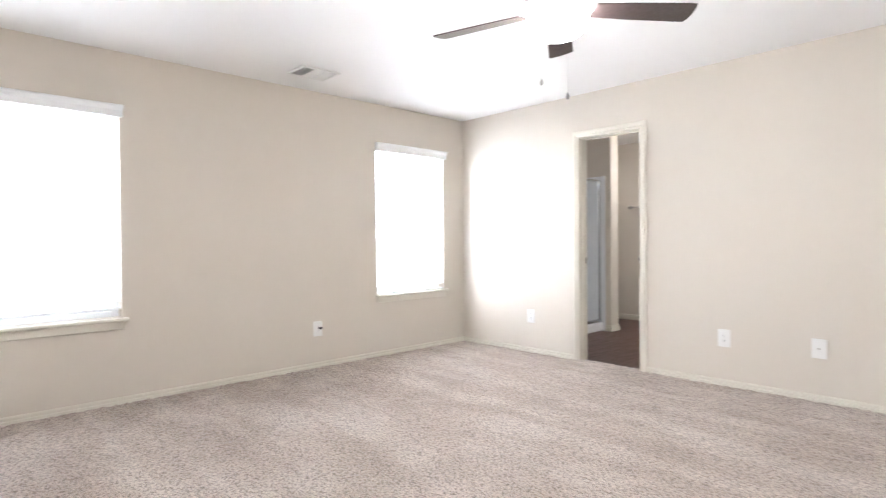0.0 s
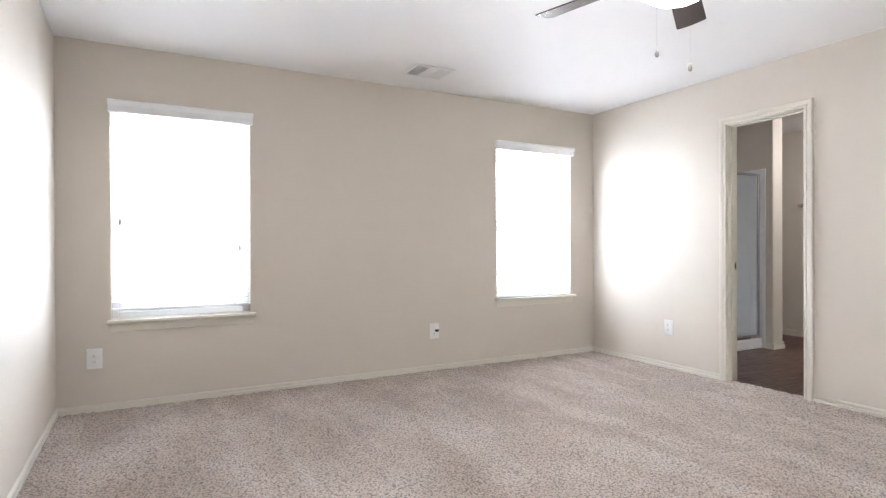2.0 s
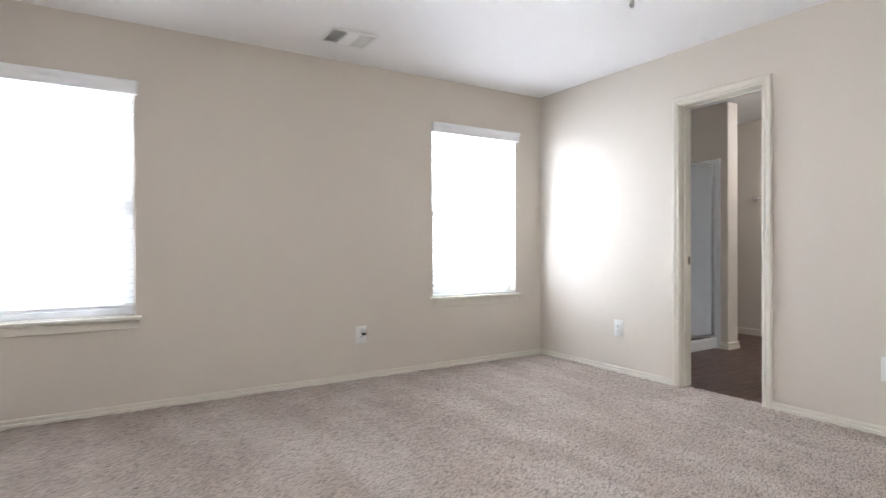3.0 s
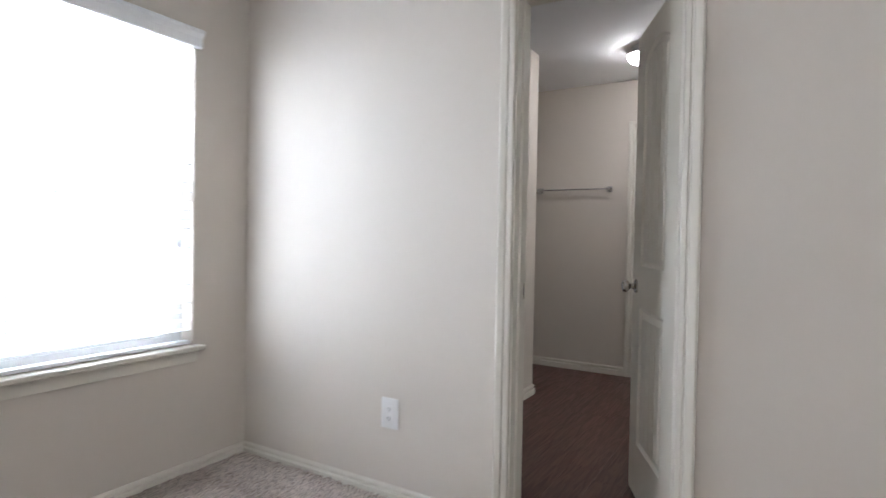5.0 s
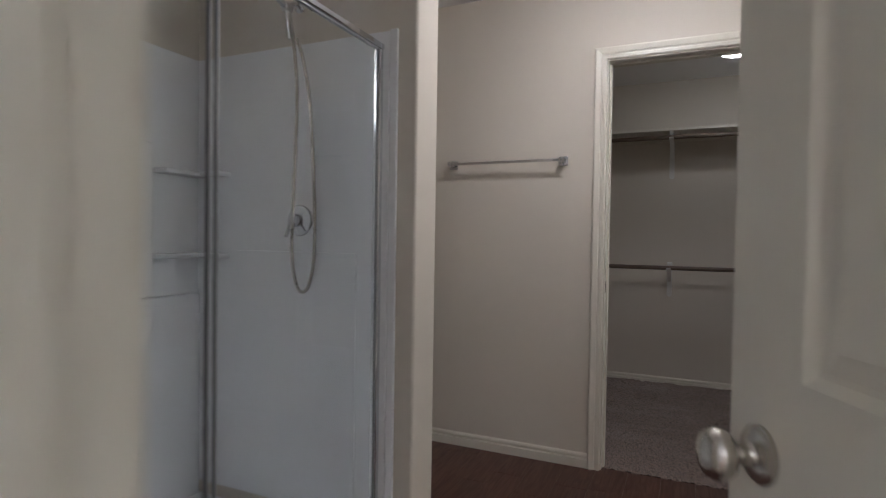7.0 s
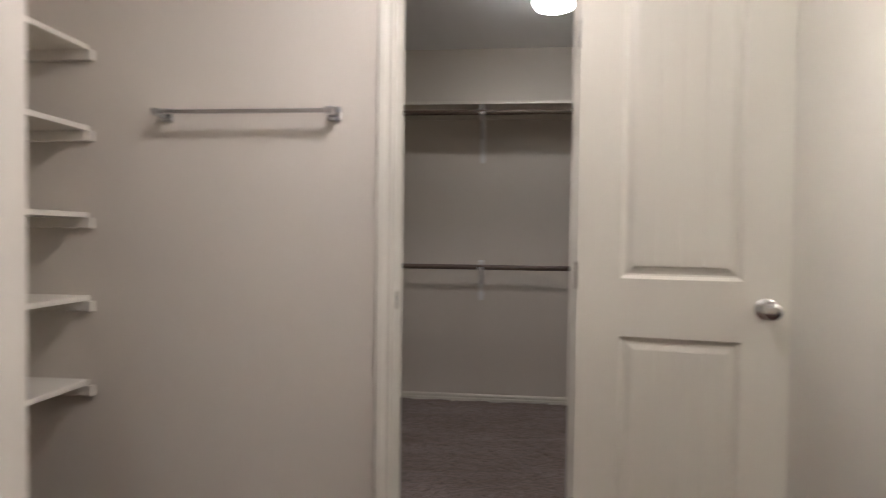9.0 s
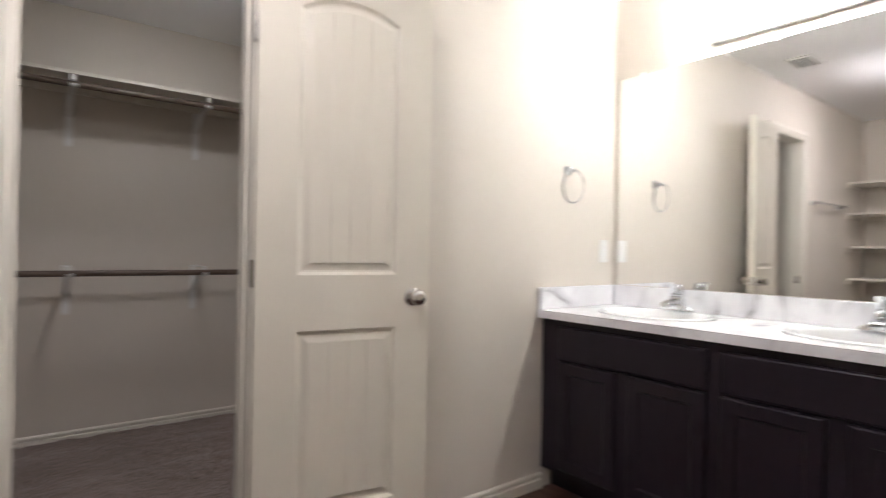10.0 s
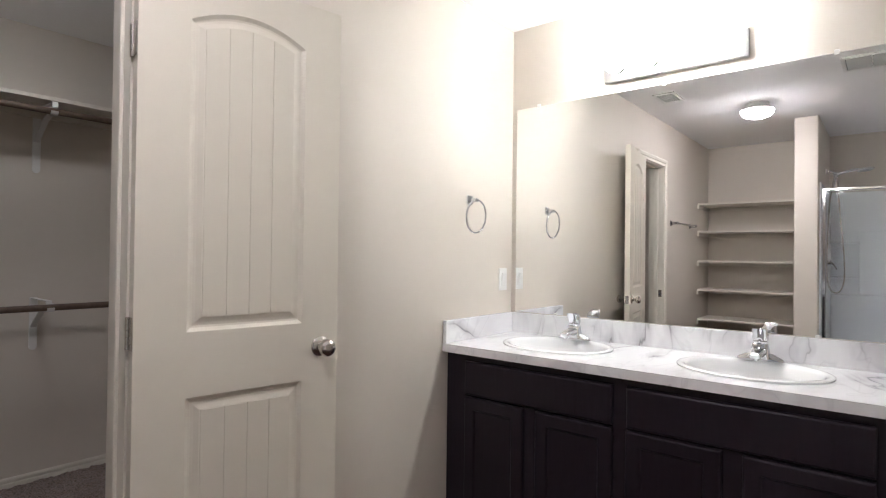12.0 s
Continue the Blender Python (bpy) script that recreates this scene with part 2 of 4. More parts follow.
def mesh_of(name, bm, mat, smooth=False):
    me = bpy.data.meshes.new(name)
    bm.to_mesh(me)
    bm.free()
    me.materials.append(mat)
    if smooth:
        me.shade_smooth()
        me.set_sharp_from_angle(angle=radians(40))
    return me


def part(name, bm, mat, parent, label="", smooth=False):
    ob = new(name, mesh_of(name, bm, mat, smooth))
    ob.parent = parent
    if label:
        tagged(ob, label)
    return ob


def thing(name, m, label, category, group="", kind=""):
    ob = new(name)
    ob.empty_display_size = 0.05
    ob.matrix_basis = m
    return tagged(ob, label, category, group, kind)


def structure(name, bm, mat, label, category, smooth=False, parent=None):
    ob = new(name, mesh_of(name, bm, mat, smooth))
    if parent:
        ob.parent = parent
        return ob
    return tagged(ob, label, category, "", "structure")


def wall_cells(axis, c0, c1, u0, u1, z0, z1, holes):
    """A wall slab between c0 and c1 on the named axis, with holes (u0, u1, z0, z1) right through it."""
    us = sorted({u0, u1, *[h[0] for h in holes], *[h[1] for h in holes]})
    zs = sorted({z0, z1, *[h[2] for h in holes], *[h[3] for h in holes]})
    nu, nz = len(us) - 1, len(zs) - 1

    def solid(i, k):
        if not (0 <= i < nu and 0 <= k < nz):
            return False
        u, z = (us[i] + us[i + 1]) / 2, (zs[k] + zs[k + 1]) / 2
        return not any(h[0] < u < h[1] and h[2] < z < h[3] for h in holes)

    bm = bmesh.new()
    cache = {}

    def v(c, u, z):
        key = (round(c, 5), round(u, 5), round(z, 5))
        if key not in cache:
            cache[key] = bm.verts.new((c, u, z) if axis == "x" else (u, c, z))
        return cache[key]

    for i in range(nu):
        for k in range(nz):
            if not solid(i, k):
                continue
            a, b, lo, hi = us[i], us[i + 1], zs[k], zs[k + 1]
            bm.faces.new((v(c0, a, lo), v(c0, b, lo), v(c0, b, hi), v(c0, a, hi)))
            bm.faces.new((v(c1, a, lo), v(c1, b, lo), v(c1, b, hi), v(c1, a, hi)))
            for ok, q in ((solid(i - 1, k), ((a, lo), (a, hi))), (solid(i + 1, k), ((b, lo), (b, hi))), (solid(i, k - 1), ((a, lo), (b, lo))), (solid(i, k + 1), ((a, hi), (b, hi)))):
                if not ok:
                    (p0, q0), (p1, q1) = q
                    bm.faces.new((v(c0, p0, q0), v(c0, p1, q1), v(c1, p1, q1), v(c1, p0, q0)))
    bmesh.ops.recalc_face_normals(bm, faces=bm.faces)
    return bm


BASE_PROFILE = ((0.0, 0.0), (0.014, 0.0), (0.014, 0.041), (0.012, 0.044), (0.002, 0.0455), (0.002, 0.0530), (0.010, 0.0550), (0.010, 0.063), (0.006, 0.070), (0.002, 0.073), (0.0, 0.073))


def baseboard(p0, p1, normal, e0="s", e1="s", sunk=0.0):
    """A moulded skirting from p0 to p1 on a wall with that outward normal; ends: s square, i inner mitre, o outer mitre."""
    a, b, n = Vector(p0), Vector(p1), Vector(normal)
    d = (b - a).normalized()
    bm = bmesh.new()
    shift = {"s": 0.0, "i": -1.0, "o": 1.0}
    ra = [bm.verts.new((*(a + n * t - d * t * shift[e0]), z - sunk)) for t, z in BASE_PROFILE]
    rb = [bm.verts.new((*(b + n * t + d * t * shift[e1]), z - sunk)) for t, z in BASE_PROFILE]
    for i in range(len(ra) - 1):
        bm.faces.new((ra[i], ra[i + 1], rb[i + 1], rb[i]))
    bm.faces.new(ra)
    bm.faces.new(rb)
    bmesh.ops.recalc_face_normals(bm, faces=bm.faces)
    return bm


CASE_PROFILE = ((0.003, 0.0), (0.003, 0.011), (0.008, 0.015), (0.020, 0.015), (0.023, 0.011), (0.028, 0.011), (0.033, 0.017), (0.050, 0.020), (0.056, 0.020), (0.062, 0.015), (0.062, 0.0))


def casing(u0, u1, z1, plane, out):
    """A mitred, moulded door casing round the opening u0..u1 on the plane y = plane, standing out along out."""
    bm = bmesh.new()
    rings = []
    for k in range(4):
        ring = []
        for d, h in CASE_PROFILE:
            u = u0 - d if k < 2 else u1 + d
            z = 0.0 if k in (0, 3) else z1 + d
            ring.append(bm.verts.new((u, plane + out * h, z)))
        rings.append(ring)
    for a, b in zip(rings, rings[1:]):
        for i in range(len(a) - 1):
            bm.faces.new((a[i], a[i + 1], b[i + 1], b[i]))
    bm.faces.new(rings[0])
    bm.faces.new(rings[-1])
    bmesh.ops.recalc_face_normals(bm, faces=bm.faces)
    return bm


# ---- the large structure ----
EW = 0.15                      # outer wall
structure("wall_west", wall_cells("x", -EW, 0.0, SY - T, 0.0, 0.0, H, [(a, b, WZ0, WZ1) for a, b in WINDOWS]), WALL, "beige painted bedroom wall with two window openings", "wall")
structure("wall_south", wall_cells("y", SY - T, SY, 0.0, EX, 0.0, H, []), WALL, "plain beige painted bedroom wall", "wall")
structure("wall_east", wall_cells("x", EX, EX + T, SY - T, T, 0.0, H, []), WALL, "plain beige painted bedroom wall", "wall")
structure("wall_north", wall_cells("y", 0.0, T, -EW, EX, 0.0, H, [(D0, D1, 0.0, DH)]), WALL, "beige painted wall between bedroom and bathroom with a doorway", "wall")
structure("wall_bath_far", wall_cells("y", YB, YB + T, XN - T, XM + T, 0.0, H, [(C0, C1, 0.0, DH)]), WALL, "beige painted bathroom wall with the closet doorway", "wall")
structure("wall_mirror", wall_cells("x", XM, XM + T, T, YB, 0.0, H, []), WALL, "beige painted bathroom wall behind the vanity", "wall")
structure("wall_nook", wall_cells("x", XN - T, XN, T, YB, 0.0, H, []), WALL, "beige painted back wall of shower and shelf nook", "wall")
DV0, DV1, DVX = 1.665, 1.838, 0.865
div = bmesh.new()
box(div, XN, DVX, DV0, DV1, 0.0, H)
bmesh.ops.bevel(div, geom=[e for e in div.edges if abs(e.verts[0].co.z - e.verts[1].co.z) > 1 and e.verts[0].co.x > 0.5], offset=0.012, segments=4, affect="EDGES", profile=0.5)
structure("wall_divider", div, WALL, "beige bullnosed wall end between shower and shelf nook", "wall", True)
CX0, CX1 = 0.65, 3.40
structure("wall_closet_back", wall_cells("y", YC, YC + T, CX0 - T, CX1 + T, 0.0, H, []), WALL, "beige painted back wall of the closet", "wall")
structure("wall_closet_west", wall_cells("x", CX0 - T, CX0, YB + T, YC, 0.0, H, []), WALL, "beige painted closet side wall", "wall")
structure("wall_closet_east", wall_cells("x", CX1, CX1 + T, YB + T, YC, 0.0, H, []), WALL, "beige painted closet side wall", "wall")
structure("ceiling_bedroom", boxes((-EW, EX + T, SY - T, T / 2, H, H + 0.1)), CEIL, "white textured bedroom ceiling", "ceiling")
structure("ceiling_bath", boxes((XN - T, XM + T, T / 2, YB + T / 2, H, H + 0.1)), CEIL, "white textured bathroom ceiling", "ceiling")
structure("ceiling_closet", boxes((CX0 - T, CX1 + T, YB + T / 2, YC + T, H, H + 0.1)), CEIL, "white textured closet ceiling", "ceiling")


def carpet_sheet(name, x0, x1, y0, y1, step, mat, label, height):
    """A pile of small uneven tufts over a flat ground."""
    nx, ny = int((x1 - x0) / step) + 1, int((y1 - y0) / step) + 1
    rng = np.random.RandomState(7)
    xs, ys = np.meshgrid(np.linspace(x0, x1, nx), np.linspace(y0, y1, ny), indexing="ij")
    jx, jy = rng.uniform(-0.35, 0.35, xs.shape) * step, rng.uniform(-0.35, 0.35, xs.shape) * step
    edge = (xs <= x0 + 1e-6) | (xs >= x1 - 1e-6) | (ys <= y0 + 1e-6) | (ys >= y1 - 1e-6)
    jx[edge], jy[edge] = 0, 0
    zs = rng.uniform(-1, 1, xs.shape)
    soft = rng.uniform(-1, 1, (nx // 3 + 2, ny // 3 + 2))
    soft = np.kron(soft, np.ones((3, 3)))[:nx, :ny]
    zs = height * (0.65 * zs + 0.5 * soft)
    co = np.stack([xs + jx, ys + jy, zs], -1).reshape(-1, 3)
    i = np.arange(nx * ny).reshape(nx, ny)
    q = np.stack([i[:-1, :-1], i[1:, :-1], i[1:, 1:], i[:-1, 1:]], -1).reshape(-1, 4)
    me = bpy.data.meshes.new(name)
    me.vertices.add(len(co))
    me.vertices.foreach_set("co", co.astype(np.float32).ravel())
    me.loops.add(q.size)
    me.loops.foreach_set("vertex_index", q.astype(np.int32).ravel())
    me.polygons.add(len(q))
    me.polygons.foreach_set("loop_start", np.arange(0, q.size, 4, dtype=np.int32))
    me.update(calc_edges=True)
    me.shade_smooth()
    me.materials.append(mat)
    return tagged(new(name, me), label, "carpet", "", "structure")


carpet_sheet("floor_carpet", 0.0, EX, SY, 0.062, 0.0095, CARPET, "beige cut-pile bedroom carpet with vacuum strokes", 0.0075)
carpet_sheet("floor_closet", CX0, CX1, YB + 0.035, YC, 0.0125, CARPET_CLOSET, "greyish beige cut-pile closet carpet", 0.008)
structure("floor_slab", boxes((-EW, EX + T, SY - T, T, -0.15, -0.02), (XN - T, XM + T, T, YB, -0.15, -0.02), (CX0 - T, CX1 + T, YB, YC + T, -0.15, -0.02)), SUBFLOOR, "plain concrete slab under the floors", "floor")
structure("ground", boxes((-60, -EW - 0.01, -60, 60, -0.3, -0.2)), painted("dry_lawn", (0.09, 0.11, 0.04), 0.9, 30.0, 0.02), "flat lawn outside the bedroom windows", "ground")

# skirting
W, N, S, E = (1, 0), (0, -1), (0, 1), (-1, 0)      # outward normals by the wall they stand on
SK = [
    ((0.0, SY), (0.0, 0.0), W, "i", "i"), ((0.0, 0.0), (D0 - 0.062, 0.0), N, "i", "s"), ((D1 + 0.062, 0.0), (EX, 0.0), N, "s", "i"),
    ((EX, 0.0), (EX, SY), E, "i", "i"), ((EX, SY), (0.0, SY), S, "i", "i"),
    ((XN, DV1), (XN, YB), W, "i", "i"), ((XN, YB), (C0 - 0.062, YB), N, "i", "s"), ((C1 + 0.062, YB), (XM - 0.54, YB), N, "s", "s"),
    ((DVX, DV0), (DVX, DV1), W, "o", "o"), ((DVX, DV1), (XN, DV1), S, "o", "i"), ((0.793, DV0), (DVX, DV0), N, "s", "o"),
    ((XM, 1.125), (XM, T), E, "s", "i"), ((XM, T), (D1 + 0.062, T), S, "i", "s"), ((D0 - 0.062, T), (0.793, T), S, "s", "s"),
    ((CX0, YB + T), (CX0, YC), W, "i", "i"), ((CX0, YC), (CX1, YC), N, "i", "i"), ((CX1, YC), (CX1, YB + T), E, "i", "i"),
]
for p0, p1, n, e0, e1 in SK:
    structure("baseboard", baseboard(p0, p1, n, e0, e1, 0.025 if p0[1] <= 0.001 or p0[1] > YB + 0.01 or p1[1] > YB + 0.01 else 0.0), TRIM, "cream moulded skirting board along the wall", "baseboard")


def doorway(number, u0, u1, y0, label):
    """Jambs, head, stops and moulded casings on both faces of a wall from y0 to y0 + T."""
    root = tagged(new("door_frame_%d" % number), label, "door frame", "", "structure")
    part("jamb", boxes((u0 - 0.001, u0 + 0.004, y0 - 0.002, y0 + T + 0.002, 0, DH)), TRIM, root)
    part("jamb", boxes((u1 - 0.004, u1 + 0.001, y0 - 0.002, y0 + T + 0.002, 0, DH)), TRIM, root)
    part("head", boxes((u0 + 0.004, u1 - 0.004, y0 - 0.002, y0 + T + 0.002, DH - 0.004, DH + 0.001)), TRIM, root)
    part("casing", casing(u0, u1, DH, y0, -1), TRIM, root)
    part("casing", casing(u0, u1, DH, y0 + T, 1), TRIM, root)
    return root


frame_bed = doorway(1, D0, D1, 0.0, "cream moulded frame of the bathroom doorway")
frame_clo = doorway(2, C0, C1, YB, "cream moulded frame of the closet doorway")
# stops: the bedroom door closes against the bath side, the closet door as well
part("stop", boxes((D0 + 0.003, D0 + 0.014, 0.038, 0.072, 0, DH - 0.002), bevel=0.002), TRIM, frame_bed)
part("stop", boxes((D1 - 0.014, D1 - 0.003, 0.038, 0.072, 0, DH - 0.002), bevel=0.002), TRIM, frame_bed)
part("stop", boxes((D0 + 0.014, D1 - 0.014, 0.038, 0.072, DH - 0.015, DH - 0.003), bevel=0.002), TRIM, frame_bed)
part("stop", boxes((C0 + 0.003, C0 + 0.014, YB + 0.042, YB + 0.076, 0, DH - 0.002), bevel=0.002), TRIM, frame_clo)
part("stop", boxes((C1 - 0.014, C1 - 0.003, YB + 0.042, YB + 0.076, 0, DH - 0.002), bevel=0.002), TRIM, frame_clo)
part("stop", boxes((C0 + 0.014, C1 - 0.014, YB + 0.042, YB + 0.076, DH - 0.015, DH - 0.003), bevel=0.002), TRIM, frame_clo)
for root, u, y in ((frame_bed, D0, 0.092), (frame_clo, C0, YB + 0.022)):
    strike = part("strike_plate", boxes((u + 0.0035, u + 0.0055, y - 0.014, y + 0.014, 0.888, 0.950), bevel=0.0008), NICKEL, root, "satin nickel strike plate")
    part("latch_hole", boxes((u + 0.005, u + 0.0062, y - 0.007, y + 0.007, 0.904, 0.934)), BLACK, strike)


# ---- windows and blinds ----
def window(number, y0, y1):
    root = tagged(new("window_%d" % number), "white vinyl single-hung window with a painted sill", "window", "bedroom windows", "structure")
    yc, zm = (y0 + y1) / 2, 1.315
    xo, xi = -0.145, -0.085
    fw = 0.042
    part("window_frame", boxes((xo, xi, y0, y0 + fw, WZ0, WZ1), (xo, xi, y1 - fw, y1, WZ0, WZ1), (xo, xi, y0 + fw, y1 - fw, WZ0, WZ0 + fw), (xo, xi, y0 + fw, y1 - fw, WZ1 - fw, WZ1), bevel=0.003), VINYL, root)
    part("meeting_rail", boxes((xo + 0.008, xi + 0.006, y0 + fw, y1 - fw, zm - 0.022, zm + 0.022), bevel=0.003), VINYL, root)
    s = 0.030
    part("sash", boxes((xo + 0.02, xi + 0.003, y0 + fw, y0 + fw + s, WZ0 + fw, zm - 0.022), (xo + 0.02, xi + 0.003, y1 - fw - s, y1 - fw, WZ0 + fw, zm - 0.022), (xo + 0.02, xi + 0.003, y0 + fw + s, y1 - fw - s, WZ0 + fw, WZ0 + fw + s), bevel=0.003), VINYL, root)
    for za, zb, xp in ((WZ0 + fw + s, zm - 0.022, -0.105), (zm + 0.022, WZ1 - fw, -0.125)):
        p = part("pane", boxes((xp - 0.002, xp + 0.002, y0 + fw, y1 - fw, za, zb)), GLASS, root)
        p.visible_shadow = False
    part("latch", boxes((xi + 0.006, xi + 0.024, yc - 0.03, yc + 0.03, zm + 0.016, zm + 0.032), bevel=0.004, segs=2), VINYL, root)
    part("window_sill", boxes((xi - 0.01, 0.052, y0 - 0.024, y1 + 0.036, WZ0 - 0.024, WZ0 - 0.001), bevel=0.007, segs=3), TRIM, root, "cream painted window sill")
    part("apron", boxes((0.0, 0.014, y0 - 0.006, y1 + 0.018, WZ0 - 0.082, WZ0 - 0.024), bevel=0.003, segs=2), TRIM, root)
    return root


def blind(y0, y1, bottom):
    """A white faux-wood blind with a moulded valance, its slats open and level."""
    yc, half = (y0 + y1) / 2, (y1 - y0) / 2
    root = thing("window_blind", pose(0, yc, 0), "white slatted window blind with open slats and moulded valance", "blind", "bedroom blinds")
    bm = bmesh.new()
    prof = [(-0.01, 1.985), (0.034, 1.985), (0.038, 1.992), (0.038, 2.026), (0.042, 2.034), (0.050, 2.046), (0.052, 2.060), (0.046, 2.067), (-0.01, 2.067)]
    a = [bm.verts.new((max(x, 0.004), -half - 0.010 - 0.25 * max(x - 0.03, 0), z)) for x, z in prof]
    b = [bm.verts.new((max(x, 0.004), half + 0.014 + 0.25 * max(x - 0.03, 0), z)) for x, z in prof]
    for i in range(len(prof)):
        j = (i + 1) % len(prof)
        bm.faces.new((a[i], a[j], b[j], b[i]))
    bm.faces.new(a)
    bm.faces.new(b)
    bmesh.ops.recalc_face_normals(bm, faces=bm.faces)
    part("valance", bm, BLIND, root)
    part("headrail", boxes((-0.055, -0.003, -half + 0.004, half - 0.004, 1.995, 2.04), bevel=0.002), BLIND, root)
    step = 0.0432
    slat = None
    z = 1.965
    while z > bottom + 0.03:
        if slat is None:
            sb = bmesh.new()
            cs = [(-0.025, 0.0), (-0.012, 0.0022), (0.0, 0.003), (0.012, 0.0022), (0.025, 0.0)]
            top0 = [sb.verts.new((x, -half + 0.006, zz + 0.0013)) for x, zz in cs]
            top1 = [sb.verts.new((x, half - 0.006, zz + 0.0013)) for x, zz in cs]
            bot0 = [sb.verts.new((x, -half + 0.006, zz - 0.0013)) for x, zz in cs]
            bot1 = [sb.verts.new((x, half - 0.006, zz - 0.0013)) for x, zz in cs]
            for i in range(4):
                sb.faces.new((top0[i], top0[i + 1], top1[i + 1], top1[i]))
                sb.faces.new((bot0[i], bot1[i], bot1[i + 1], bot0[i + 1]))
            sb.faces.new(top0 + bot0[::-1])
            sb.faces.new(top1 + bot1[::-1])
            sb.faces.new((top0[0], top1[0], bot1[0], bot0[0]))
            sb.faces.new((top0[4], top1[4], bot1[4], bot0[4]))
            bmesh.ops.recalc_face_normals(sb, faces=sb.faces)
            slat = part("slat", sb, BLIND, root, "", True)
            ob = slat
        else:
            ob = new("slat", slat.data)
            ob.parent = root
        ob.matrix_basis = pose(-0.031, 0, z, 0, 4.0 + random.uniform(-0.8, 0.8), 0)
        z -= step
    part("bottom_rail", boxes((-0.056, -0.006, -half + 0.005, half - 0.005, bottom, bottom + 0.016), bevel=0.004, segs=2), BLIND, root)
    for cy in (-half + 0.11, half - 0.11):
        for cx in (-0.0555, -0.0055):
            part("ladder_cord", tube([(cx, cy, bottom + 0.01), (cx, cy, 1.99)], 0.0011, 5), BLIND, root)
    tassel = [(0.0, 0.0), (0.006, 0.002), (0.008, 0.012), (0.006, 0.03), (0.003, 0.04), (0.0, 0.041)]
    for cy, cz in ((-half + 0.055, 1.235), (half - 0.075, 1.055)):
        cord = part("pull_cord", tube([(0.003, cy, cz + 0.03), (0.001, cy, 1.99)], 0.0012, 5), BLIND, root)
        part("tassel", moved(lathe(tassel, 10), pose(0.003, cy, cz)), GREY_PLASTIC, cord, "", True)
    return root


for number, (wy0, wy1) in enumerate(WINDOWS, 1):
    window(number, wy0, wy1)
blind(*WINDOWS[0], 0.655)
blind(*WINDOWS[1], 0.603)


# ---- doors ----
def knob_profile():
    return [(0.0, 0.0), (0.032, 0.0), (0.032, 0.004), (0.028, 0.008), (0.014, 0.012), (0.0115, 0.016), (0.0115, 0.026), (0.015, 0.031), (0.0235, 0.036), (0.0275, 0.044), (0.0275, 0.052), (0.023, 0.060), (0.012, 0.065), (0.0, 0.066)]


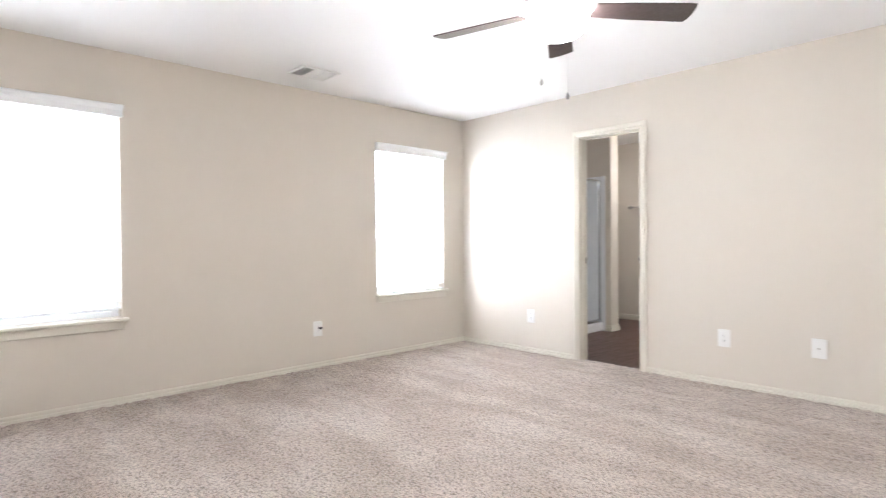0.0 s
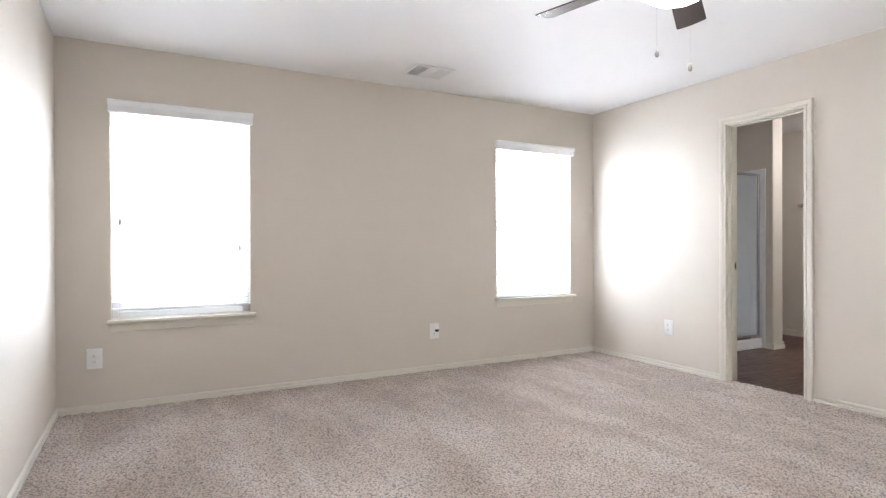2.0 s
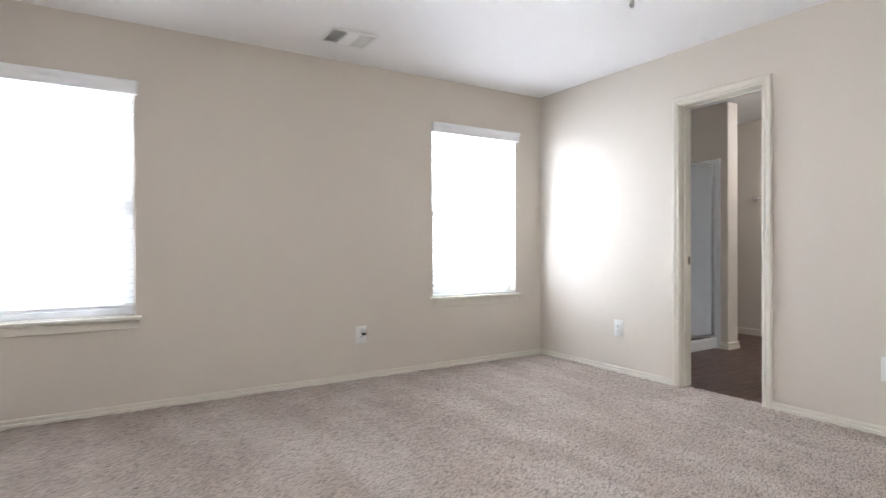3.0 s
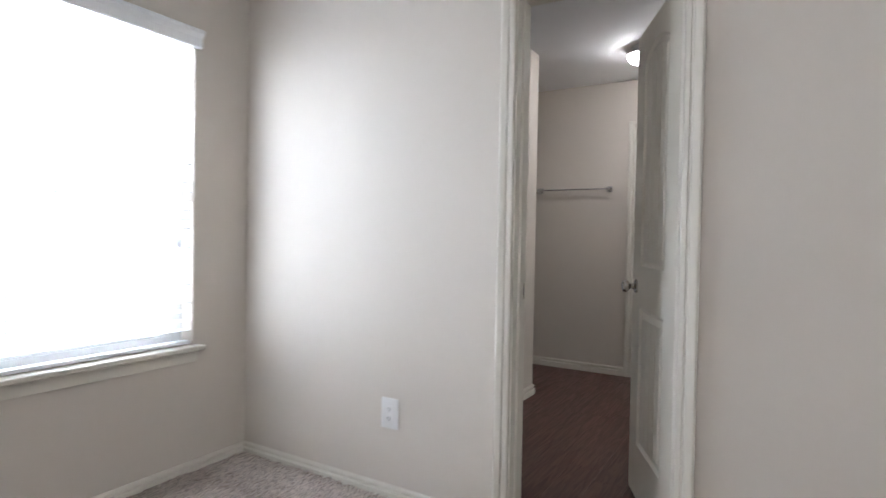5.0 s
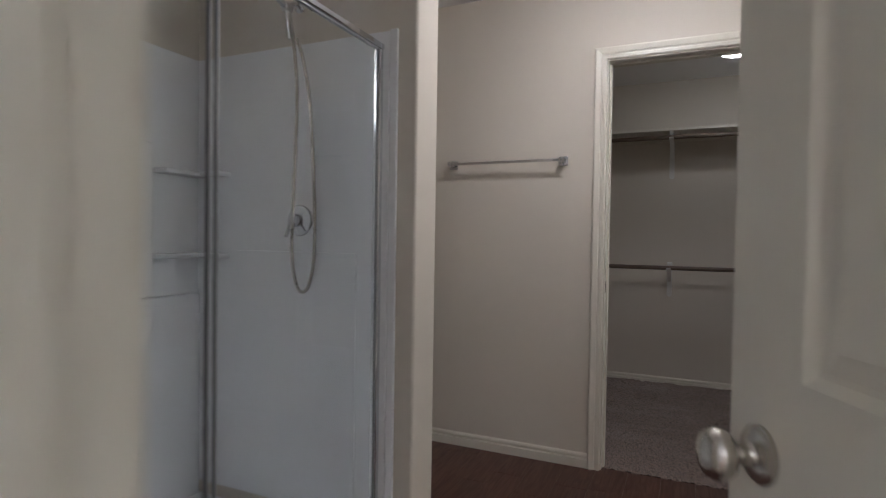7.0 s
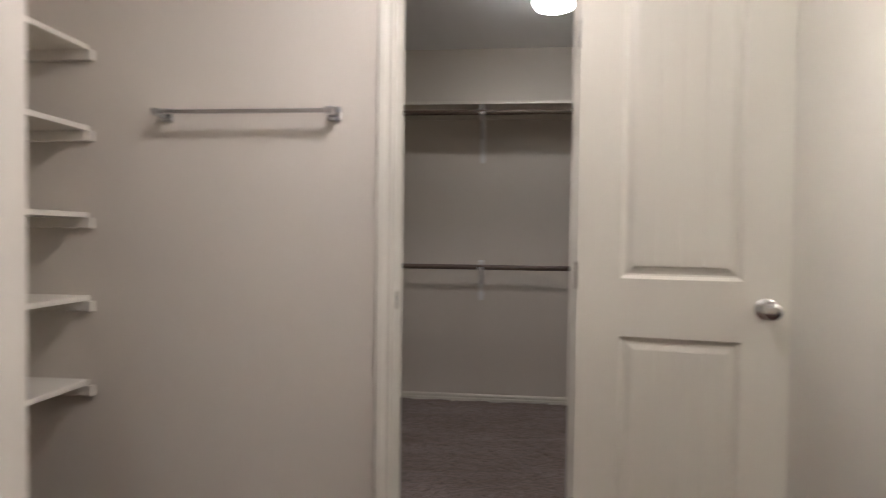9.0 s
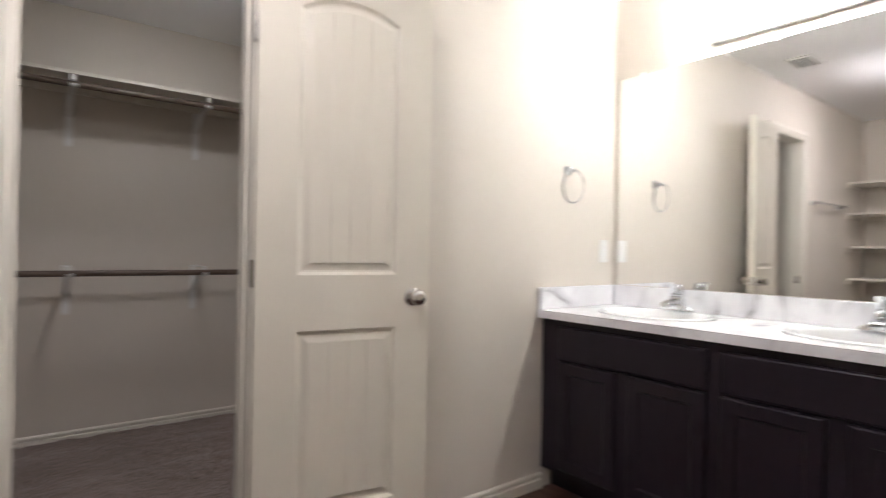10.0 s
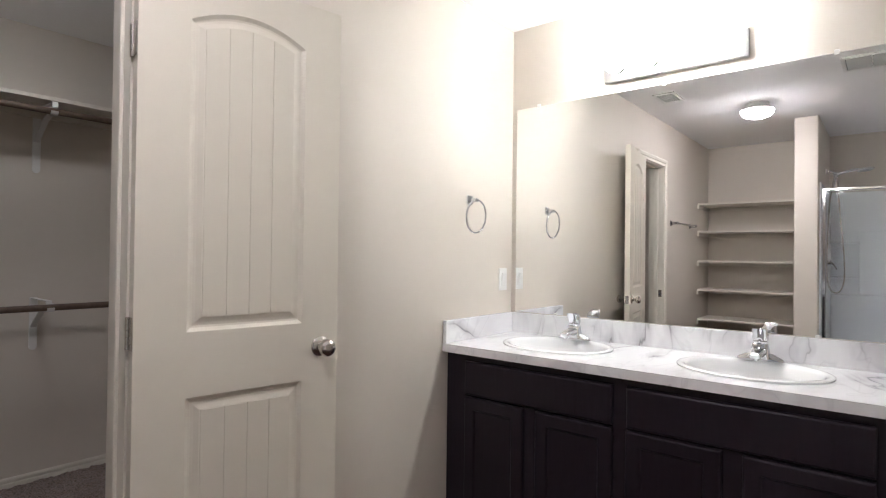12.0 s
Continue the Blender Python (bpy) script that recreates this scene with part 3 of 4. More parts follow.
def door(m, label, group, kz, flip=False):
    """A two-panel plank door with an arched top panel. Hinge at the origin, the leaf along +x, its faces at y = 0 and y = -0.035."""
    root = thing("door", m, label, "door", group)

    def put(name, bm, mat, parent, label="", smooth=False):
        if flip:
            bm.transform(Matrix.Diagonal((1, -1, 1, 1)))
            bmesh.ops.reverse_faces(bm, faces=bm.faces)
        return part(name, bm, mat, parent, label, smooth)

    Wd, z0, z1, th = 0.606, 0.012, 2.033, 0.035
    st = 0.132
    px0, px1 = st, Wd - st + 0.006
    low0, low1, up0, spring, rise = 0.240, 0.834, 1.016, 1.885, 0.050
    n = 16

    def arch(x):
        u = (x - px0) / (px1 - px0) * 2 - 1
        return spring + rise * (1 - u * u)

    def outline(lo, hi, ins):
        a, b = px0 + ins, px1 - ins
        pts = [(a, lo + ins), (b, lo + ins)]
        if hi is None:
            pts += [(b - (b - a) * k / n, arch(b - (b - a) * k / n) - ins) for k in range(n + 1)]
        else:
            pts += [(b, hi - ins), (a, hi - ins)]
        return pts

    bm = bmesh.new()
    for y, sgn in ((0.0, -1), (-th, 1)):
        def V(x, z, d=0.0):
            return bm.verts.new((x, y + sgn * d, z))
        quads = [(0, px0, z0, z1), (px1, Wd, z0, z1), (px0, px1, z0, low0), (px0, px1, low1, up0)]
        for a, b, c, d in quads:
            bm.faces.new((V(a, c), V(b, c), V(b, d), V(a, d)))
        top = [(px0 + (px1 - px0) * k / n, arch(px0 + (px1 - px0) * k / n)) for k in range(n + 1)]
        for (xa, za), (xb, zb) in zip(top, top[1:]):
            bm.faces.new((V(xa, za), V(xb, zb), V(xb, z1), V(xa, z1)))
        for lo, hi in ((low0, low1), (up0, None)):
            loops = []
            for ins, dep in ((0.0, 0.0), (0.004, 0.0035), (0.010, 0.0085), (0.016, 0.010), (0.024, 0.0085), (0.038, 0.004)):
                loops.append([V(x, z, dep) for x, z in outline(lo, hi, ins)])
            for a, b in zip(loops, loops[1:]):
                for i in range(len(a)):
                    j = (i + 1) % len(a)
                    bm.faces.new((a[i], a[j], b[j], b[i]))
            bm.faces.new(loops[-1])
    for a, b, c, d in ((0, 0, z0, z1), (Wd, Wd, z0, z1)):
        bm.faces.new([bm.verts.new(q) for q in ((a, 0, c), (a, -th, c), (a, -th, d), (a, 0, d))])
    for c in (z0, z1):
        bm.faces.new([bm.verts.new(q) for q in ((0, 0, c), (Wd, 0, c), (Wd, -th, c), (0, -th, c))])
    bmesh.ops.remove_doubles(bm, verts=bm.verts, dist=0.0002)
    bmesh.ops.recalc_face_normals(bm, faces=bm.faces)
    leaf = put("leaf", bm, DOOR, root)
    # raised planks in both panels
    ins = 0.040
    a, b = px0 + ins, px1 - ins
    count = 4
    w = (b - a) / count
    for y, sgn in ((0.0, -1), (-th, 1)):
        for lo, hi in ((low0, low1), (up0, None)):
            for k in range(count):
                xa, xb = a + k * w + 0.0016, a + (k + 1) * w - 0.0016
                pb = bmesh.new()
                pts = [(xa, lo + ins), (xb, lo + ins)]
                pts += [(xb - (xb - xa) * i / 4, (arch(xb - (xb - xa) * i / 4) if hi is None else hi) - ins) for i in range(5)]
                f = [pb.verts.new((x, y + sgn * 0.0045, z)) for x, z in pts]
                g = [pb.verts.new((x + (0.0009 if x < (xa + xb) / 2 else -0.0009), y + sgn * 0.0018, z)) for x, z in pts]
                pb.faces.new(g)
                for i in range(len(f)):
                    j = (i + 1) % len(f)
                    pb.faces.new((f[i], f[j], g[j], g[i]))
                bmesh.ops.recalc_face_normals(pb, faces=pb.faces)
                put("plank", pb, DOOR, leaf)
    kx = Wd - 0.062
    put("knob", moved(lathe(knob_profile(), 28), pose(kx, -th, kz, 90)), NICKEL, root, "round satin nickel door knob", True)
    put("knob", moved(lathe(knob_profile(), 28), pose(kx, 0, kz, -90)), NICKEL, root, "round satin nickel door knob", True)
    put("latch_plate", boxes((Wd - 0.0005, Wd + 0.0012, -0.030, -0.005, kz - 0.028, kz + 0.028), bevel=0.0005), NICKEL, root)
    for hz in (0.24, 1.02, 1.80):
        bms = [moved(lathe([(0, 0), (0.0062, 0), (0.0062, 0.0165), (0.0052, 0.017), (0, 0.017)], 12), pose(-0.004, 0.006, hz - 0.044 + 0.0176 * k)) for k in range(5)]
        bms.append(boxes((-0.003, 0.0005, -0.030, 0.004, hz - 0.044, hz + 0.044)))
        put("hinge", joined(*bms), NICKEL, root, "dull nickel butt hinge", True)
    return root


# the bedroom door is swung into the bathroom, the closet door right round to the wall
BED_OPEN, CLO_OPEN = 65.0, 170.6
door(pose(D1 + 0.006, T + 0.016, 0, 0, 0, 180 - BED_OPEN), "cream two-panel plank door, ajar into the bathroom", "panel doors", 0.924, True)
door(pose(C1 - 0.001, YB - 0.018, 0, 0, 0, -(180 - CLO_OPEN)), "cream two-panel plank door, swung wide open against the wall", "panel doors", 0.937)


# ---- bedroom things ----
def on_wall(kind):
    """Poses for small things built with their back on y = 0 and their front towards -y."""
    return {"north": lambda x, z, y=0.0: pose(x, y, z), "west": lambda y, z, x=0.0: pose(x, y, z, 0, 0, 90), "south": lambda x, z, y=0.0: pose(x, y, z, 0, 0, 180)}[kind]


def outlet(m, label, group, plates=1, rocker=False, coax=False):
    root = thing("wall_plate" if (rocker or coax) else "wall_outlet", m, label, "switch" if rocker else "outlet", group)
    w, hh = (0.0445, 0.0665) if plates > 1 else (0.0355, 0.058)
    bm = boxes((-w, w, -0.006, -0.0002, -hh, hh))
    bmesh.ops.bevel(bm, geom=[e for e in bm.edges], offset=0.003, segments=2, affect="EDGES", profile=0.5)
    part("plate", bm, PLASTIC, root, "", True)
    if rocker:
        part("rocker", moved(boxes((-0.0165, 0.0165, -0.0035, 0.0035, -0.033, 0.033), bevel=0.001), pose(0, -0.0075, 0, 5)), PLASTIC, root)
    elif coax:
        part("coax_jack", moved(lathe([(0, 0), (0.0048, 0), (0.0048, 0.009), (0.002, 0.009), (0.002, 0.002), (0, 0.002)], 12), pose(0, -0.006, 0, 90)), NICKEL, root, "", True)
    else:
        for zc in (-0.0195, 0.0195):
            face = part("socket", boxes((-0.0165, 0.0165, -0.0085, -0.0055, zc - 0.0135, zc + 0.0135), bevel=0.0015, segs=2), PLASTIC, root, "", True)
            for sx, h in ((-0.0063, 0.0045), (0.0063, 0.0036)):
                part("slot", boxes((sx - 0.0011, sx + 0.0011, -0.0089, -0.0082, zc - h + 0.002, zc + h + 0.002)), SLOT, face)
            part("slot", boxes((-0.0024, 0.0024, -0.0089, -0.0082, zc - 0.0095, zc - 0.0055)), SLOT, face)
        part("screw", moved(lathe([(0, 0), (0.003, 0), (0.0022, 0.0014), (0, 0.0016)], 10), pose(0, -0.006, 0, 90)), PLASTIC, root, "", True)
    return root


outlet(on_wall("west")(-4.376, 0.350), "white double outlet plate low on the beige wall", "bedroom outlets", 2)
outlet(on_wall("west")(-1.854, 0.345), "white outlet plate with a small plug-in device", "bedroom outlets", 2)
outlet(on_wall("north")(0.935, 0.360), "white double outlet plate low on the beige wall", "bedroom outlets", 2)
outlet(on_wall("north")(2.752, 0.360), "white double outlet plate low on the beige wall", "bedroom outlets", 2)
outlet(on_wall("north")(3.360, 0.361), "white cable jack plate low on the beige wall", "bedroom outlets", 2, coax=True)

plug = thing("plug_in_device", on_wall("west")(-1.842, 0.365, 0.0085), "small black and white plug-in device in the outlet", "plug")
part("body", boxes((-0.018, 0.018, -0.030, 0.0, -0.004, 0.034), bevel=0.006, segs=3), PLASTIC, plug, "", True)
part("cap", moved(lathe([(0, 0), (0.017, 0), (0.019, 0.006), (0.017, 0.014), (0.010, 0.020), (0, 0.022)], 20), pose(0, -0.020, -0.004, 180)), BLACK, plug, "black domed underside", True)


def ceiling_fan(x, y):
    root = thing("ceiling_fan", pose(x, y, 0), "five-bladed ceiling fan with dark blades and a lit frosted bowl", "ceiling fan")
    part("canopy", lathe([(0, H), (0.075, H), (0.075, H - 0.012), (0.066, H - 0.04), (0.04, H - 0.055), (0.0, H - 0.055)], 40), PLASTIC, root, "", True)
    part("motor_housing", lathe([(0, H - 0.055), (0.10, H - 0.058), (0.118, H - 0.075), (0.122, H - 0.12), (0.115, H - 0.17), (0.085, H - 0.195), (0.0, H - 0.197)], 48), PLASTIC, root, "white motor housing", True)
    part("light_fitter", lathe([(0, 2.245), (0.060, 2.243), (0.062, 2.205), (0.080, 2.195), (0.095, 2.185), (0.095, 2.172), (0, 2.17)], 40), PLASTIC, root, "", True)
    bm = lathe([(0.098, 2.183), (0.118, 2.178), (0.138, 2.164), (0.147, 2.146), (0.145, 2.126), (0.128, 2.098), (0.096, 2.076), (0.055, 2.064), (0.0, 2.060)], 72)
    for v in bm.verts:                     # soft scallops round the bowl
        r = math.hypot(v.co.x, v.co.y)
        if r > 0.01:
            k = 1 + 0.022 * math.cos(9 * math.atan2(v.co.y, v.co.x)) * min(1, r / 0.1)
            v.co.x *= k
            v.co.y *= k
    part("glass_bowl", bm, FAN_LIGHT, root, "lit frosted glass bowl", True)
    part("finial", lathe([(0, 2.062), (0.010, 2.061), (0.011, 2.052), (0.006, 2.046), (0, 2.045)], 16), PLASTIC, root, "", True)
    for k in range(5):
        turn = pose(0, 0, 2.203, 0, 0, 51.0 + 72 * k)
        iron = joined(boxes((0.085, 0.20, -0.014, 0.014, 0.004, 0.010), bevel=0.003), boxes((0.17, 0.235, -0.035, 0.035, 0.002, 0.006), bevel=0.002))
        bb = bmesh.new()
        n = 10
        out = [(0.175, -0.052), (0.36, -0.063), (0.625, -0.070)]
        tip = [(0.667 - 0.02 * (1 - math.cos(a)), -0.070 + 0.140 * i / n) for i in range(n + 1) for a in [abs(i / n - 0.5) * 2.2]]
        pts = out + tip + [(x, -yy) for x, yy in reversed(out)]
        a = [bb.verts.new((px, py, -0.003)) for px, py in pts]
        b = [bb.verts.new((px, py, 0.003)) for px, py in pts]
        bb.faces.new(a[::-1])
        bb.faces.new(b)
        for i in range(len(a)):
            j = (i + 1) % len(a)
            bb.faces.new((a[i], a[j], b[j], b[i]))
        bmesh.ops.bevel(bb, geom=[e for e in bb.edges if abs(e.verts[0].co.z - e.verts[1].co.z) < 1e-6], offset=0.0015, segments=2, affect="EDGES")
        bmesh.ops.recalc_face_normals(bb, faces=bb.faces)
        pitch = pose(0, 0, 0, -12, 0, 0)
        blade = part("blade", moved(bb, turn @ pitch), BLADE, root, "dark walnut-stained fan blade")
        part("blade_iron", moved(iron, turn @ pitch), BRONZE, blade, "metal blade bracket")
    for dx, dy, z0, z1 in ((-0.055, -0.054, 1.846, 2.20), (0.040, 0.024, 1.774, 2.20)):
        chain = bmesh.new()
        pts = [(dx, dy, z) for z in np.linspace(z0 + 0.03, 2.19, 60)]
        for p in pts:
            bmesh.ops.create_icosphere(chain, subdivisions=1, radius=0.0010, matrix=Matrix.Translation(p))
        ch = part("pull_chain", chain, CHAIN, root, "beaded metal pull chain")
        part("pull", moved(lathe([(0, 0), (0.005, 0.001), (0.0085, 0.008), (0.008, 0.017), (0.004, 0.028), (0.0015, 0.034), (0, 0.034)], 14), pose(dx, dy, z0)), CHAIN, ch, "small metal pull", True)
    return root


ceiling_fan(2.786, -2.19)


def register(m, lx, ly, fields, label, group, blade=0.0045):
    """A ceiling register with slanted louvres in several fields."""
    root = thing("ceiling_vent", m, label, "vent", group)
    f = 0.022
    part("frame", boxes((-lx, lx, -ly, -ly + f, -0.010, -0.0003), (-lx, lx, ly - f, ly, -0.010, -0.0003), (-lx, -lx + f, -ly + f, ly - f, -0.010, -0.0003), (lx - f, lx, -ly + f, ly - f, -0.010, -0.0003), bevel=0.002), PLASTIC, root)
    # flat grey sheet behind the louvres stands in for the shaded duct
    part("backing", boxes((-lx + f, lx - f, -ly + f, ly - f, -0.0016, -0.0006)), material("vent_shade", (0.28, 0.28, 0.285), 0.8) if "vent_shade" not in bpy.data.materials else bpy.data.materials["vent_shade"], root, "grey sheet for the shade in the duct")
    a = -ly + f
    span = (2 * (ly - f)) / len(fields)
    for i, (tilt, along) in enumerate(fields):
        b0, b1 = a + i * span, a + (i + 1) * span
        if i:
            part("divider", boxes((-lx + f, lx - f, b0 - 0.003, b0 + 0.003, -0.010, -0.0016)), PLASTIC, root)
        if along == "x":
            n = 9
            for k in range(n):
                yy = b0 + 0.006 + (b1 - b0 - 0.012) * (k + 0.5) / n
                part("slat", moved(boxes((-lx + f, lx - f, -0.0052, 0.0052, -0.0006, 0.0006)), pose(0, yy, -0.0055, tilt)), PLASTIC, root)
        else:
            n = 14
            for k in range(n):
                xx = -lx + f + (2 * (lx - f)) * (k + 0.5) / n
                part("slat", moved(boxes((-blade, blade, b0 + 0.004, b1 - 0.004, -0.0006, 0.0006)), pose(xx, 0, -0.0055, 0, tilt)), PLASTIC, root)
    return root


register(pose(0.468, -2.137, H), 0.132, 0.165, [(58, "x"), (-28, "y"), (-38, "x")], "white three-way louvred ceiling register", "ceiling vents")

# ---- bathroom things ----
def towel_bar(x0, x1, z, y):
    root = thing("towel_bar", pose((x0 + x1) / 2, y, z), "chrome towel bar with square posts on the wall", "towel bar")
    h = (x1 - x0) / 2
    for sx in (-h, h):
        post = boxes((sx - 0.024, sx + 0.024, -0.010, -0.0003, -0.024, 0.024), bevel=0.004, segs=2)
        part("post", joined(post, boxes((sx - 0.013, sx + 0.013, -0.070, -0.008, -0.013, 0.013), bevel=0.004, segs=2)), CHROME, root, "", True)
    part("bar", boxes((-h + 0.012, h - 0.012, -0.064, -0.050, -0.007, 0.007), bevel=0.0015, segs=2), CHROME, root)
    return root


towel_bar(0.542, 1.148, 1.553, YB)
ring = thing("towel_ring", pose(3.492, YB, 1.503), "chrome towel ring hanging on a square post", "towel ring")
part("post", joined(boxes((-0.022, 0.022, -0.010, -0.0003, -0.022, 0.022), bevel=0.004, segs=2), boxes((-0.010, 0.010, -0.050, -0.008, -0.012, 0.008), bevel=0.003, segs=2)), CHROME, ring, "", True)
rp = [(0.078 * math.sin(a), -0.044 - 0.012 * math.cos(a) * 0.5, -0.080 + 0.078 * math.cos(a)) for a in np.linspace(0, 2 * math.pi, 48, endpoint=False)]
part("ring", tube(rp, 0.0042, 10, True), CHROME, ring, "", True)
outlet(on_wall("north")(3.793, 1.115, YB), "white rocker switch plate beside the mirror", "bathroom switches", rocker=True)

CT = 0.837                 # counter top
VF = XM - 0.560                 # cabinet faces
VY0, VY1 = 1.125, YB


def cabinet_front(bm_y0, bm_y1, z0, z1, x, field):
    """A slab with a bevelled edge and, if field is set, a recessed centre panel; it faces -x."""
    bm = bmesh.new()
    t = 0.019
    loops = [(0.0, 0.0), (0.0, t - 0.006), (0.003, t - 0.002), (0.008, t)]
    if field:
        loops += [(0.050, t), (0.053, t - 0.002), (0.057, t - 0.007), (0.062, t - 0.0075)]
    rings = []
    for ins, d in loops:
        rings.append([bm.verts.new((x - d, yy, zz)) for yy, zz in ((bm_y0 + ins, z0 + ins), (bm_y1 - ins, z0 + ins), (bm_y1 - ins, z1 - ins), (bm_y0 + ins, z1 - ins))])
    for a, b in zip(rings, rings[1:]):
        for i in range(4):
            j = (i + 1) % 4
            bm.faces.new((a[i], a[j], b[j], b[i]))
    bm.faces.new(rings[-1])
    bm.faces.new(rings[0])
    bmesh.ops.recalc_face_normals(bm, faces=bm.faces)
    return bm


def vanity(y0, y1, drawer, doors):
    yc = (y0 + y1) / 2
    root = thing("vanity_cabinet", pose(0, yc, 0), "dark espresso vanity base with false drawer front and doors", "cabinet", "vanity cabinets")
    xf = VF + 0.019
    part("carcass", boxes((xf + 0.004, XM - 0.002, y0 - yc + 0.001, y1 - yc - 0.001, 0.10, 0.672)), ESPRESSO, root)
    part("toe_kick", boxes((xf + 0.075, xf + 0.09, y0 - yc + 0.001, y1 - yc - 0.001, 0.0, 0.10)), ESPRESSO, root)
    part("face_frame", boxes((xf - 0.0008, xf + 0.0038, y0 - yc, y1 - yc, 0.10, CT - 0.036)), ESPRESSO, root)
    part("drawer_front", cabinet_front(drawer[0] - yc, drawer[1] - yc, 0.622, 0.768, xf - 0.001, False), ESPRESSO, root)
    for a, b in doors:
        part("door", cabinet_front(a - yc, b - yc, 0.125, 0.612, xf - 0.001, True), ESPRESSO, root)
    return root


vanity(1.953, VY1 - 0.002, (1.980, 2.655), [(2.358, 2.655), (1.980, 2.300)])
vanity(VY0 + 0.02, 1.953, (1.214, 1.926), [(1.612, 1.930), (1.214, 1.552)])

SINKS = [(3.595, 2.346), (3.595, 1.575)]
SA, SB = 0.205, 0.250          # half axes of the basins


def counter():
    root = thing("countertop", pose(0, 0, CT), "white grey-veined marble laminate vanity top with splashes", "countertop")
    bm = bmesh.new()
    x0, x1, y0, y1 = XM - 0.580, XM - 0.001, VY0, VY1 - 0.001
    edges = []

    def loop(pts):
        vs = [bm.verts.new((px, py, 0.0)) for px, py in pts]
        for i in range(len(vs)):
            edges.append(bm.edges.new((vs[i], vs[(i + 1) % len(vs)])))

    loop([(x0, y0), (x1, y0), (x1, y1), (x0, y1)])
    for sx, sy in SINKS:
        loop([(sx + 0.93 * SA * math.cos(2 * math.pi * k / 40), sy + 0.93 * SB * math.sin(2 * math.pi * k / 40)) for k in range(40)])
    bmesh.ops.triangle_fill(bm, use_beauty=True, edges=edges, normal=(0, 0, 1))
    ext = bmesh.ops.extrude_face_region(bm, geom=bm.faces[:])
    for v in [g for g in ext["geom"] if isinstance(g, bmesh.types.BMVert)]:
        v.co.z = -0.036
    bmesh.ops.recalc_face_normals(bm, faces=bm.faces)
    part("top", bm, MARBLE, root)
    part("backsplash", boxes((XM - 0.020, XM - 0.001, VY0, VY1 - 0.021, 0.0005, 0.103), bevel=0.002), MARBLE, root)
    part("side_splash", boxes((XM - 0.578, XM - 0.001, VY1 - 0.0205, VY1 - 0.001, 0.0005, 0.103), bevel=0.002), MARBLE, root)


counter()


def sink(x, y):
    root = thing("sink", pose(x, y, CT), "white oval drop-in sink basin set into the countertop", "sink", "vanity sinks")
    prof = [(0.995, 0.0005), (1.0, 0.006), (0.985, 0.009), (0.955, 0.0105), (0.92, 0.0095), (0.885, 0.005), (0.865, -0.004), (0.84, -0.03), (0.78, -0.075), (0.66, -0.115), (0.45, -0.140), (0.20, -0.150), (0.09, -0.152)]
    part("basin", lathe(prof, 64, (SA, SB)), PORCELAIN, root, "", True)
    part("drain", moved(lathe([(0.0235, -0.150), (0.022, -0.148), (0.012, -0.1495), (0, -0.1495)], 20), pose(0, 0, -0.001)), CHROME, root, "chrome drain", True)
    return root


sk = sink(*SINKS[0])
copy_thing(sk, pose(*SINKS[1], CT))


